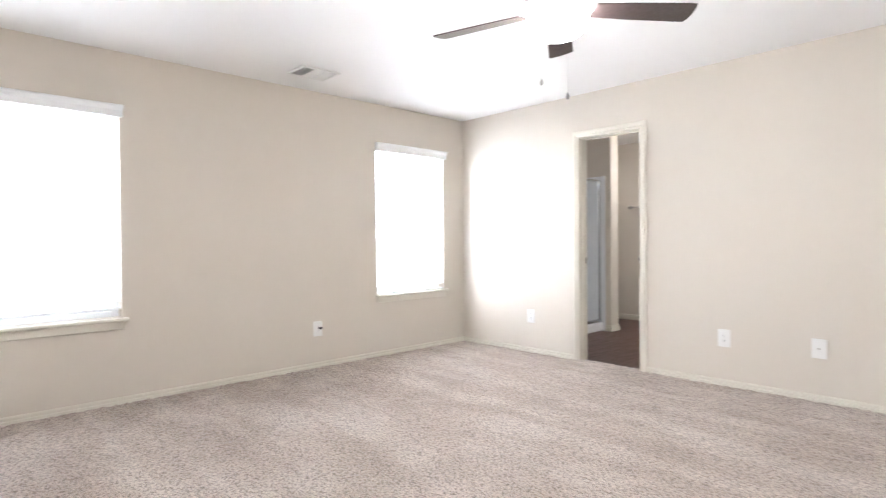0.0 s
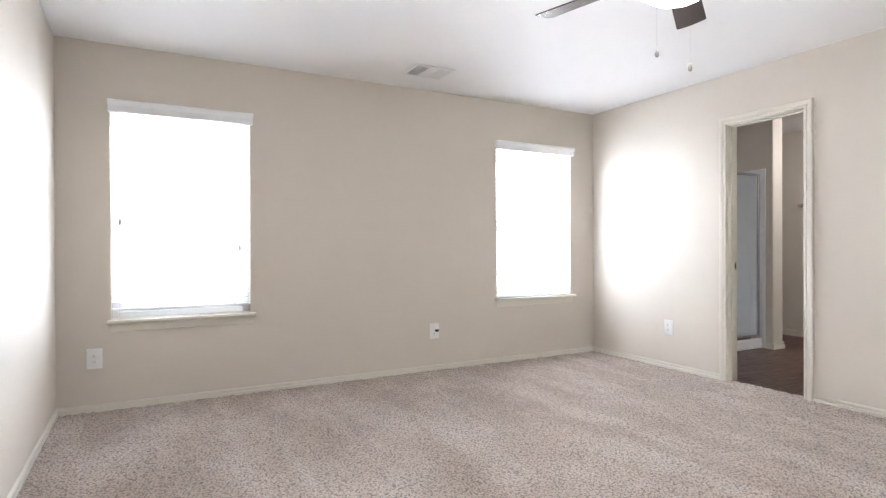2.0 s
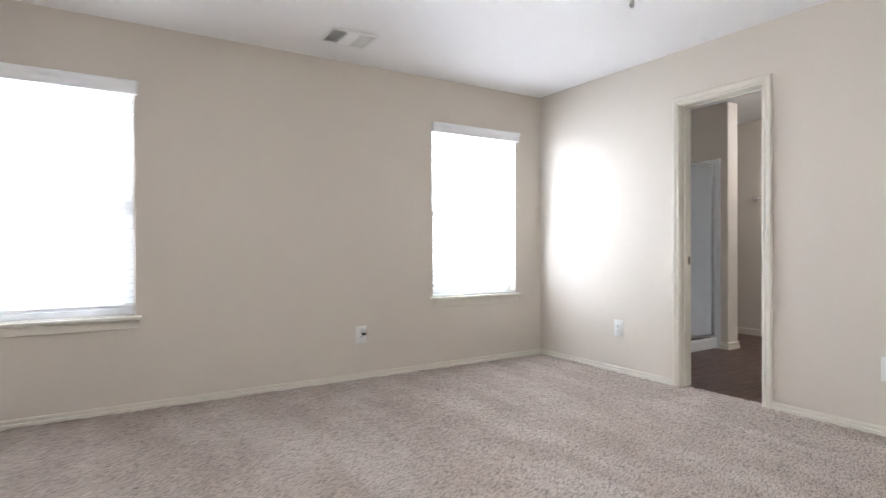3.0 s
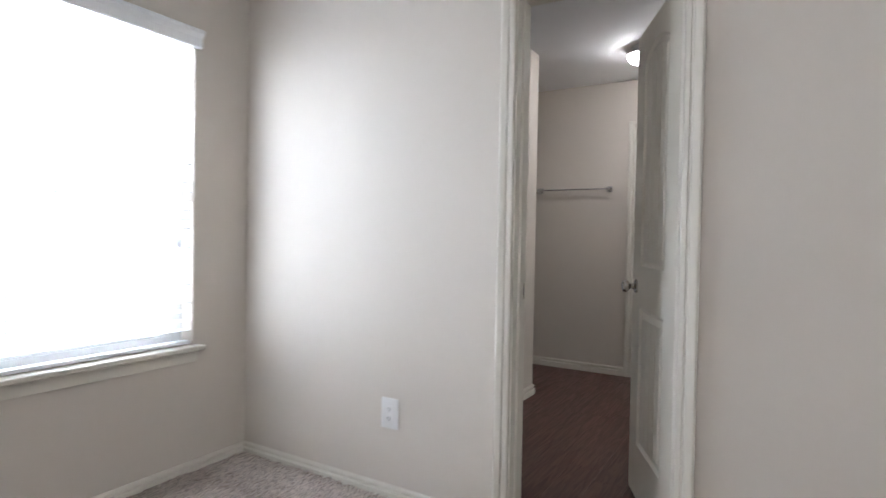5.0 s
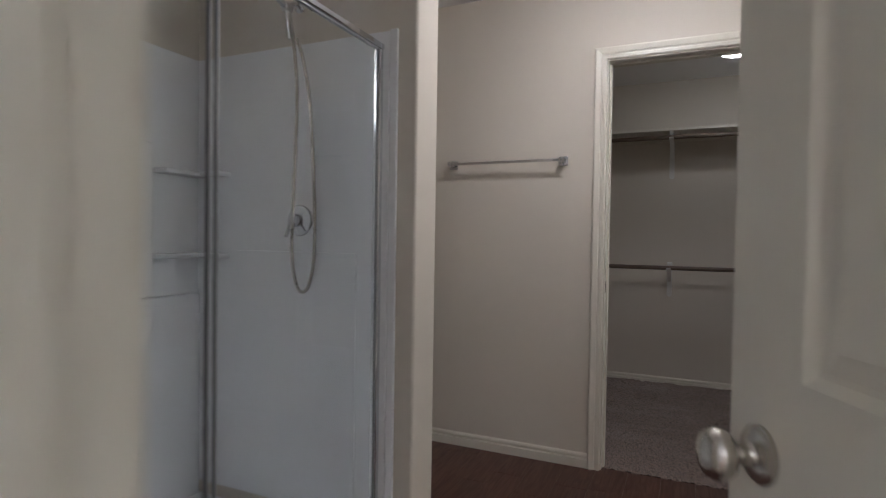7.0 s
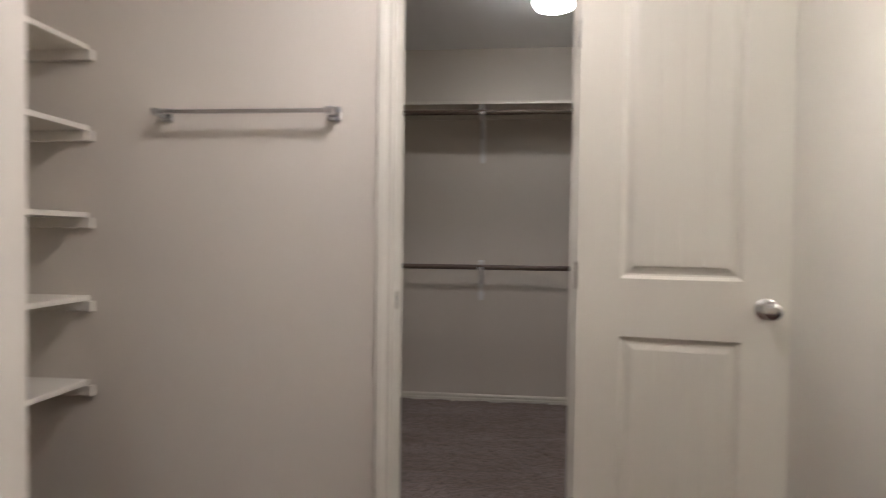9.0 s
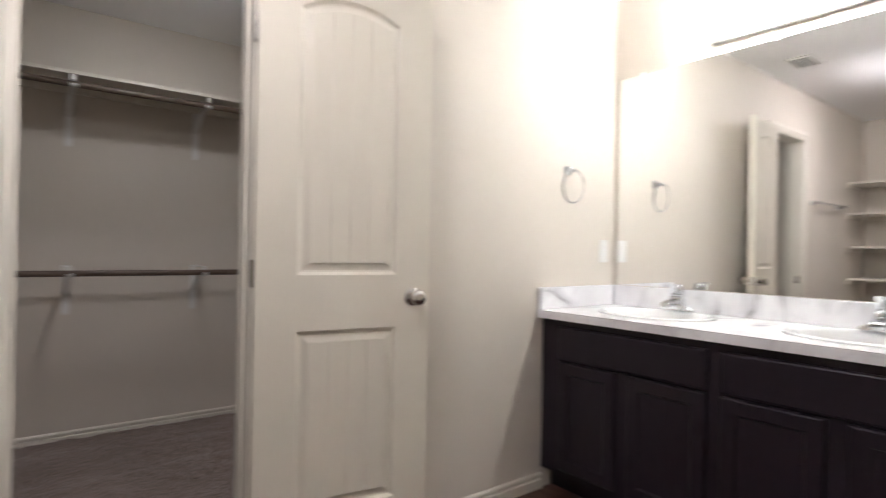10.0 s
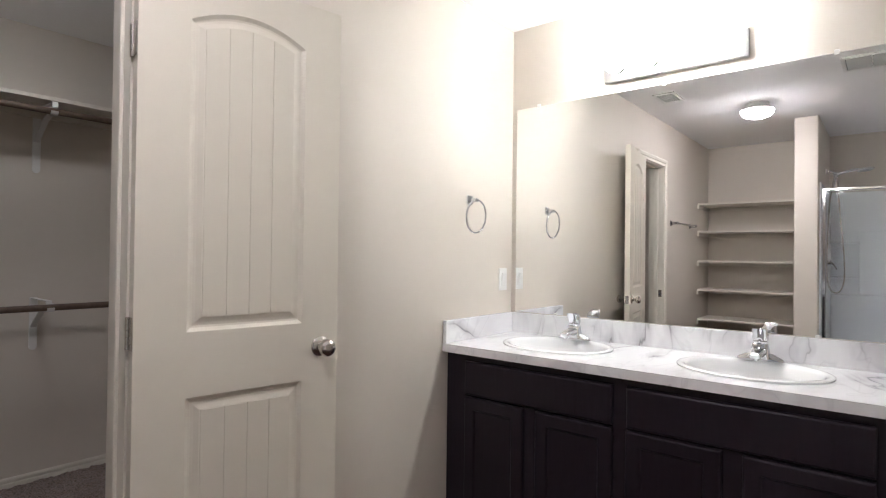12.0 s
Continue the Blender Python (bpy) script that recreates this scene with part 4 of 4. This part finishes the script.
def faucet(x, y):
    """A centre-set tap facing -x with a clear loop handle."""
    root = thing("faucet", pose(x, y, CT + 0.0135), "chrome centre-set faucet with a domed lever handle", "faucet", "vanity faucets")
    base = bmesh.new()
    n = 28
    rows = []
    for sc, z in ((1.0, -0.002), (1.0, 0.004), (0.95, 0.009), (0.80, 0.026)):
        rows.append([base.verts.new(((0.020 + 0.008 * abs(math.sin(a)) ** 3) * sc * math.cos(a), 0.080 * math.sin(a) * (sc if z < 0.02 else 0.55), z)) for a in np.linspace(0, 2 * math.pi, n, endpoint=False)])
    for a, b in zip(rows, rows[1:]):
        for i in range(n):
            base.faces.new((a[i], a[(i + 1) % n], b[(i + 1) % n], b[i]))
    base.faces.new(rows[-1])
    bmesh.ops.recalc_face_normals(base, faces=base.faces)
    part("base_plate", base, CHROME, root, "", True)
    def loft(secs, n, power):
        bm = bmesh.new()
        rings = []
        for centre, u, v, hu, hv in secs:
            ring = []
            for a in np.linspace(0, 2 * math.pi, n, endpoint=False):
                c, q = math.cos(a), math.sin(a)
                k = math.copysign(abs(c) ** power, c) * hu
                l = math.copysign(abs(q) ** power, q) * hv
                ring.append(bm.verts.new(Vector(centre) + Vector(u) * k + Vector(v) * l))
            rings.append(ring)
        for a, b in zip(rings, rings[1:]):
            for i in range(n):
                bm.faces.new((a[i], a[(i + 1) % n], b[(i + 1) % n], b[i]))
        bm.faces.new(rings[0])
        bm.faces.new(rings[-1])
        bmesh.ops.recalc_face_normals(bm, faces=bm.faces)
        return bm

    X, Y, Z = (1, 0, 0), (0, 1, 0), (0, 0, 1)
    # boxy body that tapers upwards and carries a short sloping spout
    part("body", loft([((0, 0, 0.006), X, Y, 0.027, 0.037), ((-0.001, 0, 0.020), X, Y, 0.026, 0.034), ((-0.002, 0, 0.046), X, Y, 0.0255, 0.0305), ((-0.001, 0, 0.062), X, Y, 0.0255, 0.0275), ((0, 0, 0.065), X, Y, 0.0235, 0.0245)], 28, 0.6), CHROME, root, "", True)
    tip = part("spout", loft([((-0.012, 0, 0.036), Y, Z, 0.026, 0.019), ((-0.045, 0, 0.035), Y, Z, 0.0245, 0.0165), ((-0.080, 0, 0.031), Y, Z, 0.0225, 0.0135), ((-0.100, 0, 0.027), Y, Z, 0.0205, 0.0110), ((-0.106, 0, 0.025), Y, Z, 0.0165, 0.0080)], 24, 0.6), CHROME, root, "", True)
    part("aerator", moved(lathe([(0, -0.006), (0.010, -0.006), (0.0105, 0.004), (0, 0.004)], 18), pose(-0.088, 0, 0.015)), CHROME, tip, "", True)
    part("collar", lathe([(0.0245, 0.063), (0.0265, 0.066), (0.0265, 0.072), (0.0245, 0.0735), (0, 0.0735)], 28), CHROME, root, "", True)
    # domed chrome handle, with a clear flared grip on its front
    hd = part("handle", moved(lathe([(0.0245, 0.0), (0.0275, 0.004), (0.0280, 0.018), (0.0255, 0.032), (0.0180, 0.042), (0.007, 0.0465), (0, 0.047)], 28), pose(0.005, 0, 0.0735, 0, -4)), CHROME, root, "", True)
    part("lever", loft([((-0.016, 0, 0.076), X, Y, 0.0040, 0.0190), ((-0.021, 0, 0.092), X, Y, 0.0045, 0.0230), ((-0.027, 0, 0.108), X, Y, 0.0045, 0.0225), ((-0.034, 0, 0.119), X, Y, 0.0045, 0.0230), ((-0.037, 0, 0.122), X, Y, 0.0030, 0.0180)], 24, 0.7), CHROME, hd, "chrome lever", True)
    part("lift_rod", joined(tube([(0.030, 0, 0.012), (0.030, 0, 0.052)], 0.0022, 8), moved(lathe([(0, 0), (0.004, 0.001), (0.005, 0.006), (0, 0.010)], 10), pose(0.030, 0, 0.050))), CHROME, root, "", True)
    return root


fc = faucet(XM - 0.112, SINKS[0][1])
copy_thing(fc, pose(XM - 0.112, SINKS[1][1], CT + 0.0135))

mir = thing("wall_mirror", pose(XM, 2.0, 0.943), "large frameless wall mirror above the vanity", "mirror")
part("glass", boxes((-0.006, -0.001, VY0 - 2.0, 2.736 - 2.0, 0.0, 2.012 - 0.943)), MIRROR, mir)
for cy in (2.605, 1.975, 1.345):
    part("clip", boxes((-0.011, -0.0002, cy - 2.0 - 0.009, cy - 2.0 + 0.009, 2.012 - 0.943 - 0.008, 2.012 - 0.943 + 0.012), bevel=0.002), PLASTIC, mir, "white plastic mirror clip")
for cy in (2.5, 1.4):
    part("clip", boxes((-0.011, -0.0002, cy - 2.0 - 0.009, cy - 2.0 + 0.009, -0.004, 0.008), bevel=0.002), PLASTIC, mir, "white plastic mirror clip")

vl = thing("vanity_light", pose(XM, 1.940, 2.116), "bright metal bath bar light with four lit globe bulbs", "wall light")
part("back_plate", boxes((-0.032, -0.0005, -0.304, 0.304, -0.057, 0.057), bevel=0.003, segs=2), BRONZE, vl, "", True)
for k in range(4):
    yy = -0.228 + 0.152 * k
    part("socket", moved(lathe([(0, 0), (0.026, 0), (0.026, 0.012), (0.018, 0.022), (0.018, 0.030), (0, 0.030)], 20), pose(-0.032, yy, 0, 0, -90)), BRONZE, vl, "", True)
    part("bulb", moved(lathe([(0.014, 0.026), (0.022, 0.036), (0.036, 0.050), (0.0415, 0.068), (0.040, 0.084), (0.030, 0.100), (0.014, 0.109), (0, 0.111)], 24), pose(-0.032, yy, 0, 0, -90)), BULB_LIGHT, vl, "lit globe bulb", True)


def dome_light(x, y, mat, label, lip):
    root = thing("ceiling_light", pose(x, y, H), label, "ceiling light", "dome lights")
    part("pan", lathe([(0, 0), (0.082, 0), (0.086, -0.008), (0.084, -0.026), (0, -0.026)], 48), PLASTIC, root, "white metal pan", True)
    # upper flare of the bowl, made opaque to keep light off the ceiling
    part("shield_rim", lathe([(0.080, -0.024), (0.090, -0.028), (0.108, -0.040), (0.119, -lip), (0.116, -lip - 0.003), (0.100, -0.042), (0.080, -0.032)], 48), PLASTIC, root, "white opaque upper rim, added to shield the ceiling", True)
    part("glass_dome", lathe([(0.098, -0.044), (0.112, -0.052), (0.115, -0.060), (0.110, -0.078), (0.094, -0.097), (0.060, -0.110), (0.026, -0.116), (0, -0.117)], 48), mat, root, "lit frosted glass dome", True)
    return root


dome_light(1.56, 2.00, DOME_LIGHT, "lit white glass dome light on the bathroom ceiling", 0.054)
dome_light(1.99, 3.87, CLOSET_LIGHT, "lit white glass dome light on the closet ceiling", 0.064)
register(pose(2.14, 2.49, H), 0.13, 0.08, [(45, "y")], "white louvred ceiling vent by the closet wall", "ceiling vents", 0.0075)
register(pose(2.22, 1.28, H), 0.15, 0.15, [(45, "y"), (45, "y")], "square white exhaust fan grille on the ceiling", "ceiling vents", 0.0085)

# shelf nook
for sz in (1.806, 1.520, 1.211, 0.914, 0.611):
    sh = thing("wall_shelf", pose(XN, (DV1 + YB) / 2, sz), "painted wooden board shelf built into the nook", "shelf", "nook shelves")
    hw = (YB - DV1) / 2
    dep = 0.43
    part("board", boxes((0.001, dep, -hw + 0.001, hw - 0.001, -0.019, 0.0), bevel=0.0015), SHELF, sh)
    part("cleat", boxes((0.021, dep - 0.0 + 0.022, hw - 0.019, hw - 0.001, -0.057, -0.0195), bevel=0.002), SHELF, sh)
    part("cleat", boxes((0.021, dep - 0.02, -hw + 0.001, -hw + 0.019, -0.057, -0.0195), bevel=0.002), SHELF, sh)
    part("cleat", boxes((0.001, 0.020, -hw + 0.001, hw - 0.001, -0.057, -0.0195), bevel=0.002), SHELF, sh)


# shower
def smoothed(points, n):
    """A rounder line through the points, n steps between each two."""
    out = []
    p = [Vector(q) for q in points]
    for i in range(len(p) - 1):
        a, b, c, d = p[max(i - 1, 0)], p[i], p[i + 1], p[min(i + 2, len(p) - 1)]
        for k in range(n):
            u = k / n
            out.append(0.5 * (2 * b + (c - a) * u + (2 * a - 5 * b + 4 * c - d) * u * u + (3 * b - a - 3 * c + d) * u ** 3))
    return out + [p[-1]]


def shower():
    x0, x1, y0, y1 = XN, 0.760, T, DV0
    root = thing("shower_stall", pose(0, 0, 0), "white moulded shower stall with a low threshold", "shower")
    zt = 1.885
    part("wall_panel", boxes((x0 + 0.001, x0 + 0.012, y0 + 0.001, y1 - 0.001, 0.10, zt), bevel=0.002), FIBREGLASS, root)
    part("wall_panel", boxes((x0 + 0.012, x1 - 0.001, y1 - 0.014, y1 - 0.001, 0.10, zt), bevel=0.002), FIBREGLASS, root)
    part("wall_panel", boxes((x0 + 0.012, x1 - 0.001, y0 + 0.001, y0 + 0.014, 0.10, zt), bevel=0.002), FIBREGLASS, root)
    part("tray", boxes((x0 + 0.001, x1 - 0.09, y0 + 0.001, y1 - 0.001, 0.0, 0.045), bevel=0.004), FIBREGLASS, root)
    part("threshold", boxes((x1 - 0.09, x1, y0 + 0.001, y1 - 0.001, 0.0, 0.108), bevel=0.012, segs=3), FIBREGLASS, root)
    part("flange", boxes((x1 + 0.0005, x1 + 0.032, y1 - 0.015, y1 - 0.001, 0.0, zt + 0.005), bevel=0.004, segs=2), FIBREGLASS, root)
    part("flange", boxes((x1 + 0.0005, x1 + 0.032, y0 + 0.001, y0 + 0.015, 0.0, zt + 0.005), bevel=0.004, segs=2), FIBREGLASS, root)
    part("raised_panel", boxes((x0 + 0.0125, x0 + 0.024, y0 + 0.015, y1 - 0.236, 0.906, 1.505), bevel=0.006, segs=2), FIBREGLASS, root)
    part("lower_panel", boxes((x0 + 0.0125, x0 + 0.034, y0 + 0.015, y1 - 0.015, 0.044, 0.905), bevel=0.010, segs=2), FIBREGLASS, root)
    part("raised_panel", boxes((x0 + 0.24, x1 - 0.13, y1 - 0.020, y1 - 0.0145, 0.11, 1.09), bevel=0.0025, segs=2), FIBREGLASS, root)
    for zz in (1.075, 1.408):
        part("soap_shelf", boxes((x0 + 0.012, x0 + 0.10, y1 - 0.24, y1 - 0.014, zz - 0.02, zz), bevel=0.008, segs=2), FIBREGLASS, root)
        part("soap_shelf", boxes((x0 + 0.10, x0 + 0.20, y1 - 0.09, y1 - 0.014, zz - 0.02, zz), bevel=0.008, segs=2), FIBREGLASS, root)
    d = thing("shower_door", pose(0, 0, 0.108), "chrome-framed glass shower door, closed", "shower door")
    xa, xb = x1 - 0.052, x1 - 0.022
    ya, yb = y0 + 0.017, y1 - 0.017
    zh = 1.838 - 0.108
    part("header", boxes((xa - 0.004, xb + 0.004, ya, yb, zh - 0.020, zh), bevel=0.003), CHROME, d)
    part("sill_track", boxes((xa - 0.004, xb + 0.004, ya, yb, 0.0, 0.026), bevel=0.003), CHROME, d)
    for a, b in ((ya, ya + 0.024), (yb - 0.024, yb)):
        part("side_rail", boxes((xa, xb, a, b, 0.026, zh - 0.020), bevel=0.003), CHROME, d)
    ym = (ya + yb) / 2
    for n, (a, b, xx) in enumerate(((ya + 0.024, ym + 0.02, xa + 0.008), (ym - 0.02, yb - 0.024, xb - 0.008))):
        p = part("pane", boxes((xx - 0.003, xx + 0.003, a, b, 0.028, zh - 0.021)), SHOWER_GLASS, d, "clear glass pane")
        p.visible_shadow = False
        part("pane_seal", boxes((xx - 0.006, xx + 0.006, a, a + 0.005, 0.028, zh - 0.021), (xx - 0.006, xx + 0.006, b - 0.005, b, 0.028, zh - 0.021), (xx - 0.006, xx + 0.006, a + 0.008, b - 0.008, 0.028, 0.036), (xx - 0.006, xx + 0.006, a + 0.008, b - 0.008, zh - 0.027, zh - 0.021)), GREY_PLASTIC, p, "grey pane seal")
    hs = thing("hand_shower", pose(0.36, y1 - 0.014, 2.0), "chrome shower arm holding a hand shower with a looped hose", "hand shower")
    part("escutcheon", moved(lathe([(0, 0), (0.026, 0), (0.021, 0.007), (0.010, 0.011), (0, 0.011)], 20), pose(0, 0, 0.030, 90)), CHROME, hs, "", True)
    part("arm", tube([(0, 0.004, 0.030), (0, -0.025, 0.030), (0, -0.048, 0.020), (0, -0.070, 0.0)], 0.0085, 12), CHROME, hs, "", True)
    part("bracket", joined(tube([(0, -0.056, 0.004), (0, -0.092, -0.004)], 0.017, 16), tube([(0, -0.070, -0.006), (0, -0.052, -0.110)], 0.0125, 12)), CHROME, hs, "", True)
    wand = part("wand", tube([(0, -0.080, -0.002), (0, -0.130, 0.014), (0, -0.190, 0.028), (0, -0.236, 0.032)], 0.0115, 12), CHROME, hs, "", True)
    part("spray_head", moved(lathe([(0, -0.012), (0.058, -0.012), (0.066, -0.006), (0.067, 0.0), (0.055, 0.009), (0.025, 0.014), (0, 0.015)], 32), pose(0, -0.282, 0.028, -9)), CHROME, wand, "", True)
    part("spray_face", moved(lathe([(0, -0.0155), (0.050, -0.0155), (0.052, -0.0125), (0, -0.0125)], 32), pose(0, -0.282, 0.028, -9)), GREY_PLASTIC, wand, "grey spray face", True)
    # the hose leaves the wand's foot, hangs in a narrow loop and comes back up to the arm
    hose = [(0.03, -0.052, -0.110), (0.05, -0.036, -0.20), (0.07, -0.026, -0.34), (0.085, -0.017, -0.60), (0.09, -0.013, -0.84), (0.09, -0.020, -0.955), (0.09, -0.046, -1.035), (0.09, -0.080, -1.055), (0.09, -0.112, -1.035), (0.09, -0.136, -0.965), (0.09, -0.143, -0.86), (0.09, -0.137, -0.70), (0.085, -0.120, -0.50), (0.075, -0.104, -0.32), (0.05, -0.092, -0.16), (0.02, -0.084, -0.030)]
    part("hose", tube(smoothed(hose, 4), 0.0068, 8), NICKEL, hs, "", True)
    vv = thing("shower_valve", pose(0.37, y1 - 0.014, 1.21), "chrome shower mixer valve with lever", "shower valve")
    part("escutcheon", moved(lathe([(0, 0), (0.060, 0), (0.056, 0.007), (0.026, 0.014), (0.022, 0.045), (0, 0.047)], 36), pose(0, 0, 0, 90)), CHROME, vv, "", True)
    part("lever", tube([(0, -0.046, 0), (0, -0.060, -0.020), (0, -0.082, -0.062)], 0.0075, 10), CHROME, vv, "", True)


shower()


# ---- closet things ----
def closet_rail(z_rod, shelf):
    if shelf:
        sh = thing("closet_shelf", pose((CX0 + CX1) / 2, YC, 2.007), "painted closet shelf along the back wall", "shelf")
        hw = (CX1 - CX0) / 2
        part("board", boxes((-hw + 0.001, hw - 0.001, -0.305, -0.001, -0.019, 0.0), bevel=0.0015), SHELF, sh)
        part("cleat", boxes((-hw + 0.001, hw - 0.001, -0.020, -0.001, -0.058, -0.0195), bevel=0.002), SHELF, sh)
    rod = thing("closet_rod", pose((CX0 + CX1) / 2, YC - 0.275, z_rod), "dark wooden hanging rod in the closet", "closet rod", "closet rods")
    hw = (CX1 - CX0) / 2
    part("rod", tube([(-hw + 0.001, 0, 0), (hw - 0.001, 0, 0)], 0.0165, 16), ROD, rod, "", True)
    for bx in (1.60, 2.27, 2.94):
        br = thing("rod_bracket", pose(bx, YC, z_rod), "white painted metal shelf and rod bracket", "bracket", "rod brackets")
        top = 0.005 if shelf else 0.036
        end = -0.272 if shelf else -0.226
        part("back_plate", joined(boxes((-0.019, 0.019, -0.005, -0.001, end, top), bevel=0.0015), moved(lathe([(0, 0), (0.0185, 0), (0.0185, 0.0032), (0, 0.0032)], 20), pose(0, -0.0014, end, 90))), PLASTIC, br)
        brace = bmesh.new()
        side = []
        for y, z in ((-0.004, -0.125), (-0.030, -0.105), (-0.150, -0.030), (-0.250, -0.004), (-0.262, -0.022)):
            side.append([brace.verts.new((sx, y + oy, z + oz)) for sx, oy, oz in ((-0.014, 0, 0), (0.014, 0, 0), (0.014, 0.004, 0.006), (-0.014, 0.004, 0.006))])
        for p, q in zip(side, side[1:]):
            for i in range(4):
                brace.faces.new((p[i], p[(i + 1) % 4], q[(i + 1) % 4], q[i]))
        brace.faces.new(side[0])
        brace.faces.new(side[-1])
        bmesh.ops.recalc_face_normals(brace, faces=brace.faces)
        part("brace", brace, PLASTIC, br)
        hook = bmesh.new()
        rows = []
        for a in np.linspace(-math.pi, math.pi * 0.45, 14):
            rows.append([hook.verts.new((sx, -0.275 + rr * math.cos(a), rr * math.sin(a))) for sx, rr in ((-0.016, 0.0172), (0.016, 0.0172), (0.016, 0.0212), (-0.016, 0.0212))])
        for p, q in zip(rows, rows[1:]):
            for i in range(4):
                hook.faces.new((p[i], p[(i + 1) % 4], q[(i + 1) % 4], q[i]))
        hook.faces.new(rows[0])
        hook.faces.new(rows[-1])
        bmesh.ops.recalc_face_normals(hook, faces=hook.faces)
        part("hook", hook, PLASTIC, br, "white hook cap")
        if shelf:
            part("arm", boxes((-0.013, 0.013, -0.300, -0.0205, 0.0415, 0.0455)), PLASTIC, br)
            part("post", boxes((-0.013, 0.013, -0.300, -0.296, 0.018, 0.0415)), PLASTIC, br)
        else:
            part("arm", boxes((-0.013, 0.013, -0.255, -0.0055, 0.030, 0.034), bevel=0.001), PLASTIC, br)
            part("post", boxes((-0.013, 0.013, -0.259, -0.255, 0.010, 0.034)), PLASTIC, br)


closet_rail(1.942, True)
closet_rail(0.948, False)

# ---- bathroom plank floor, the last pieces ----
floor_bath = tagged(new("floor_bath"), "dark reddish-brown wood plank floor of the bathroom", "floor", "", "structure")
plank_mesh = {}
PW, PL = 0.152, 0.914
xx = XN + 0.001
rng = random.Random(4)
while xx < XM - 0.002:
    w = min(PW, XM - 0.001 - xx)
    start = 0.062 - rng.uniform(0.05, 0.85)
    y = start
    while y < YB + 0.036:
        a, b = max(y, 0.062), min(y + PL, YB + 0.034)
        mid = xx + w / 2
        lo = 0.062 if D0 < mid < D1 else T + 0.001
        hi = YB + 0.034 if C0 < mid < C1 else YB - 0.001
        a, b = max(a, lo), min(b, hi)
        if b - a > 0.02:
            key = (round(w, 3), round(b - a, 3))
            if key not in plank_mesh:
                plank_mesh[key] = mesh_of("plank", boxes((-w / 2 + 0.0003, w / 2 - 0.0003, -(b - a) / 2 + 0.0003, (b - a) / 2 - 0.0003, -0.012, 0.0), bevel=0.0007), PLANK)
            ob = new("plank", plank_mesh[key])
            ob.parent = floor_bath
            ob.matrix_basis = pose(mid, (a + b) / 2, rng.uniform(-0.0003, 0.0003))
        y += PL
    xx += PW
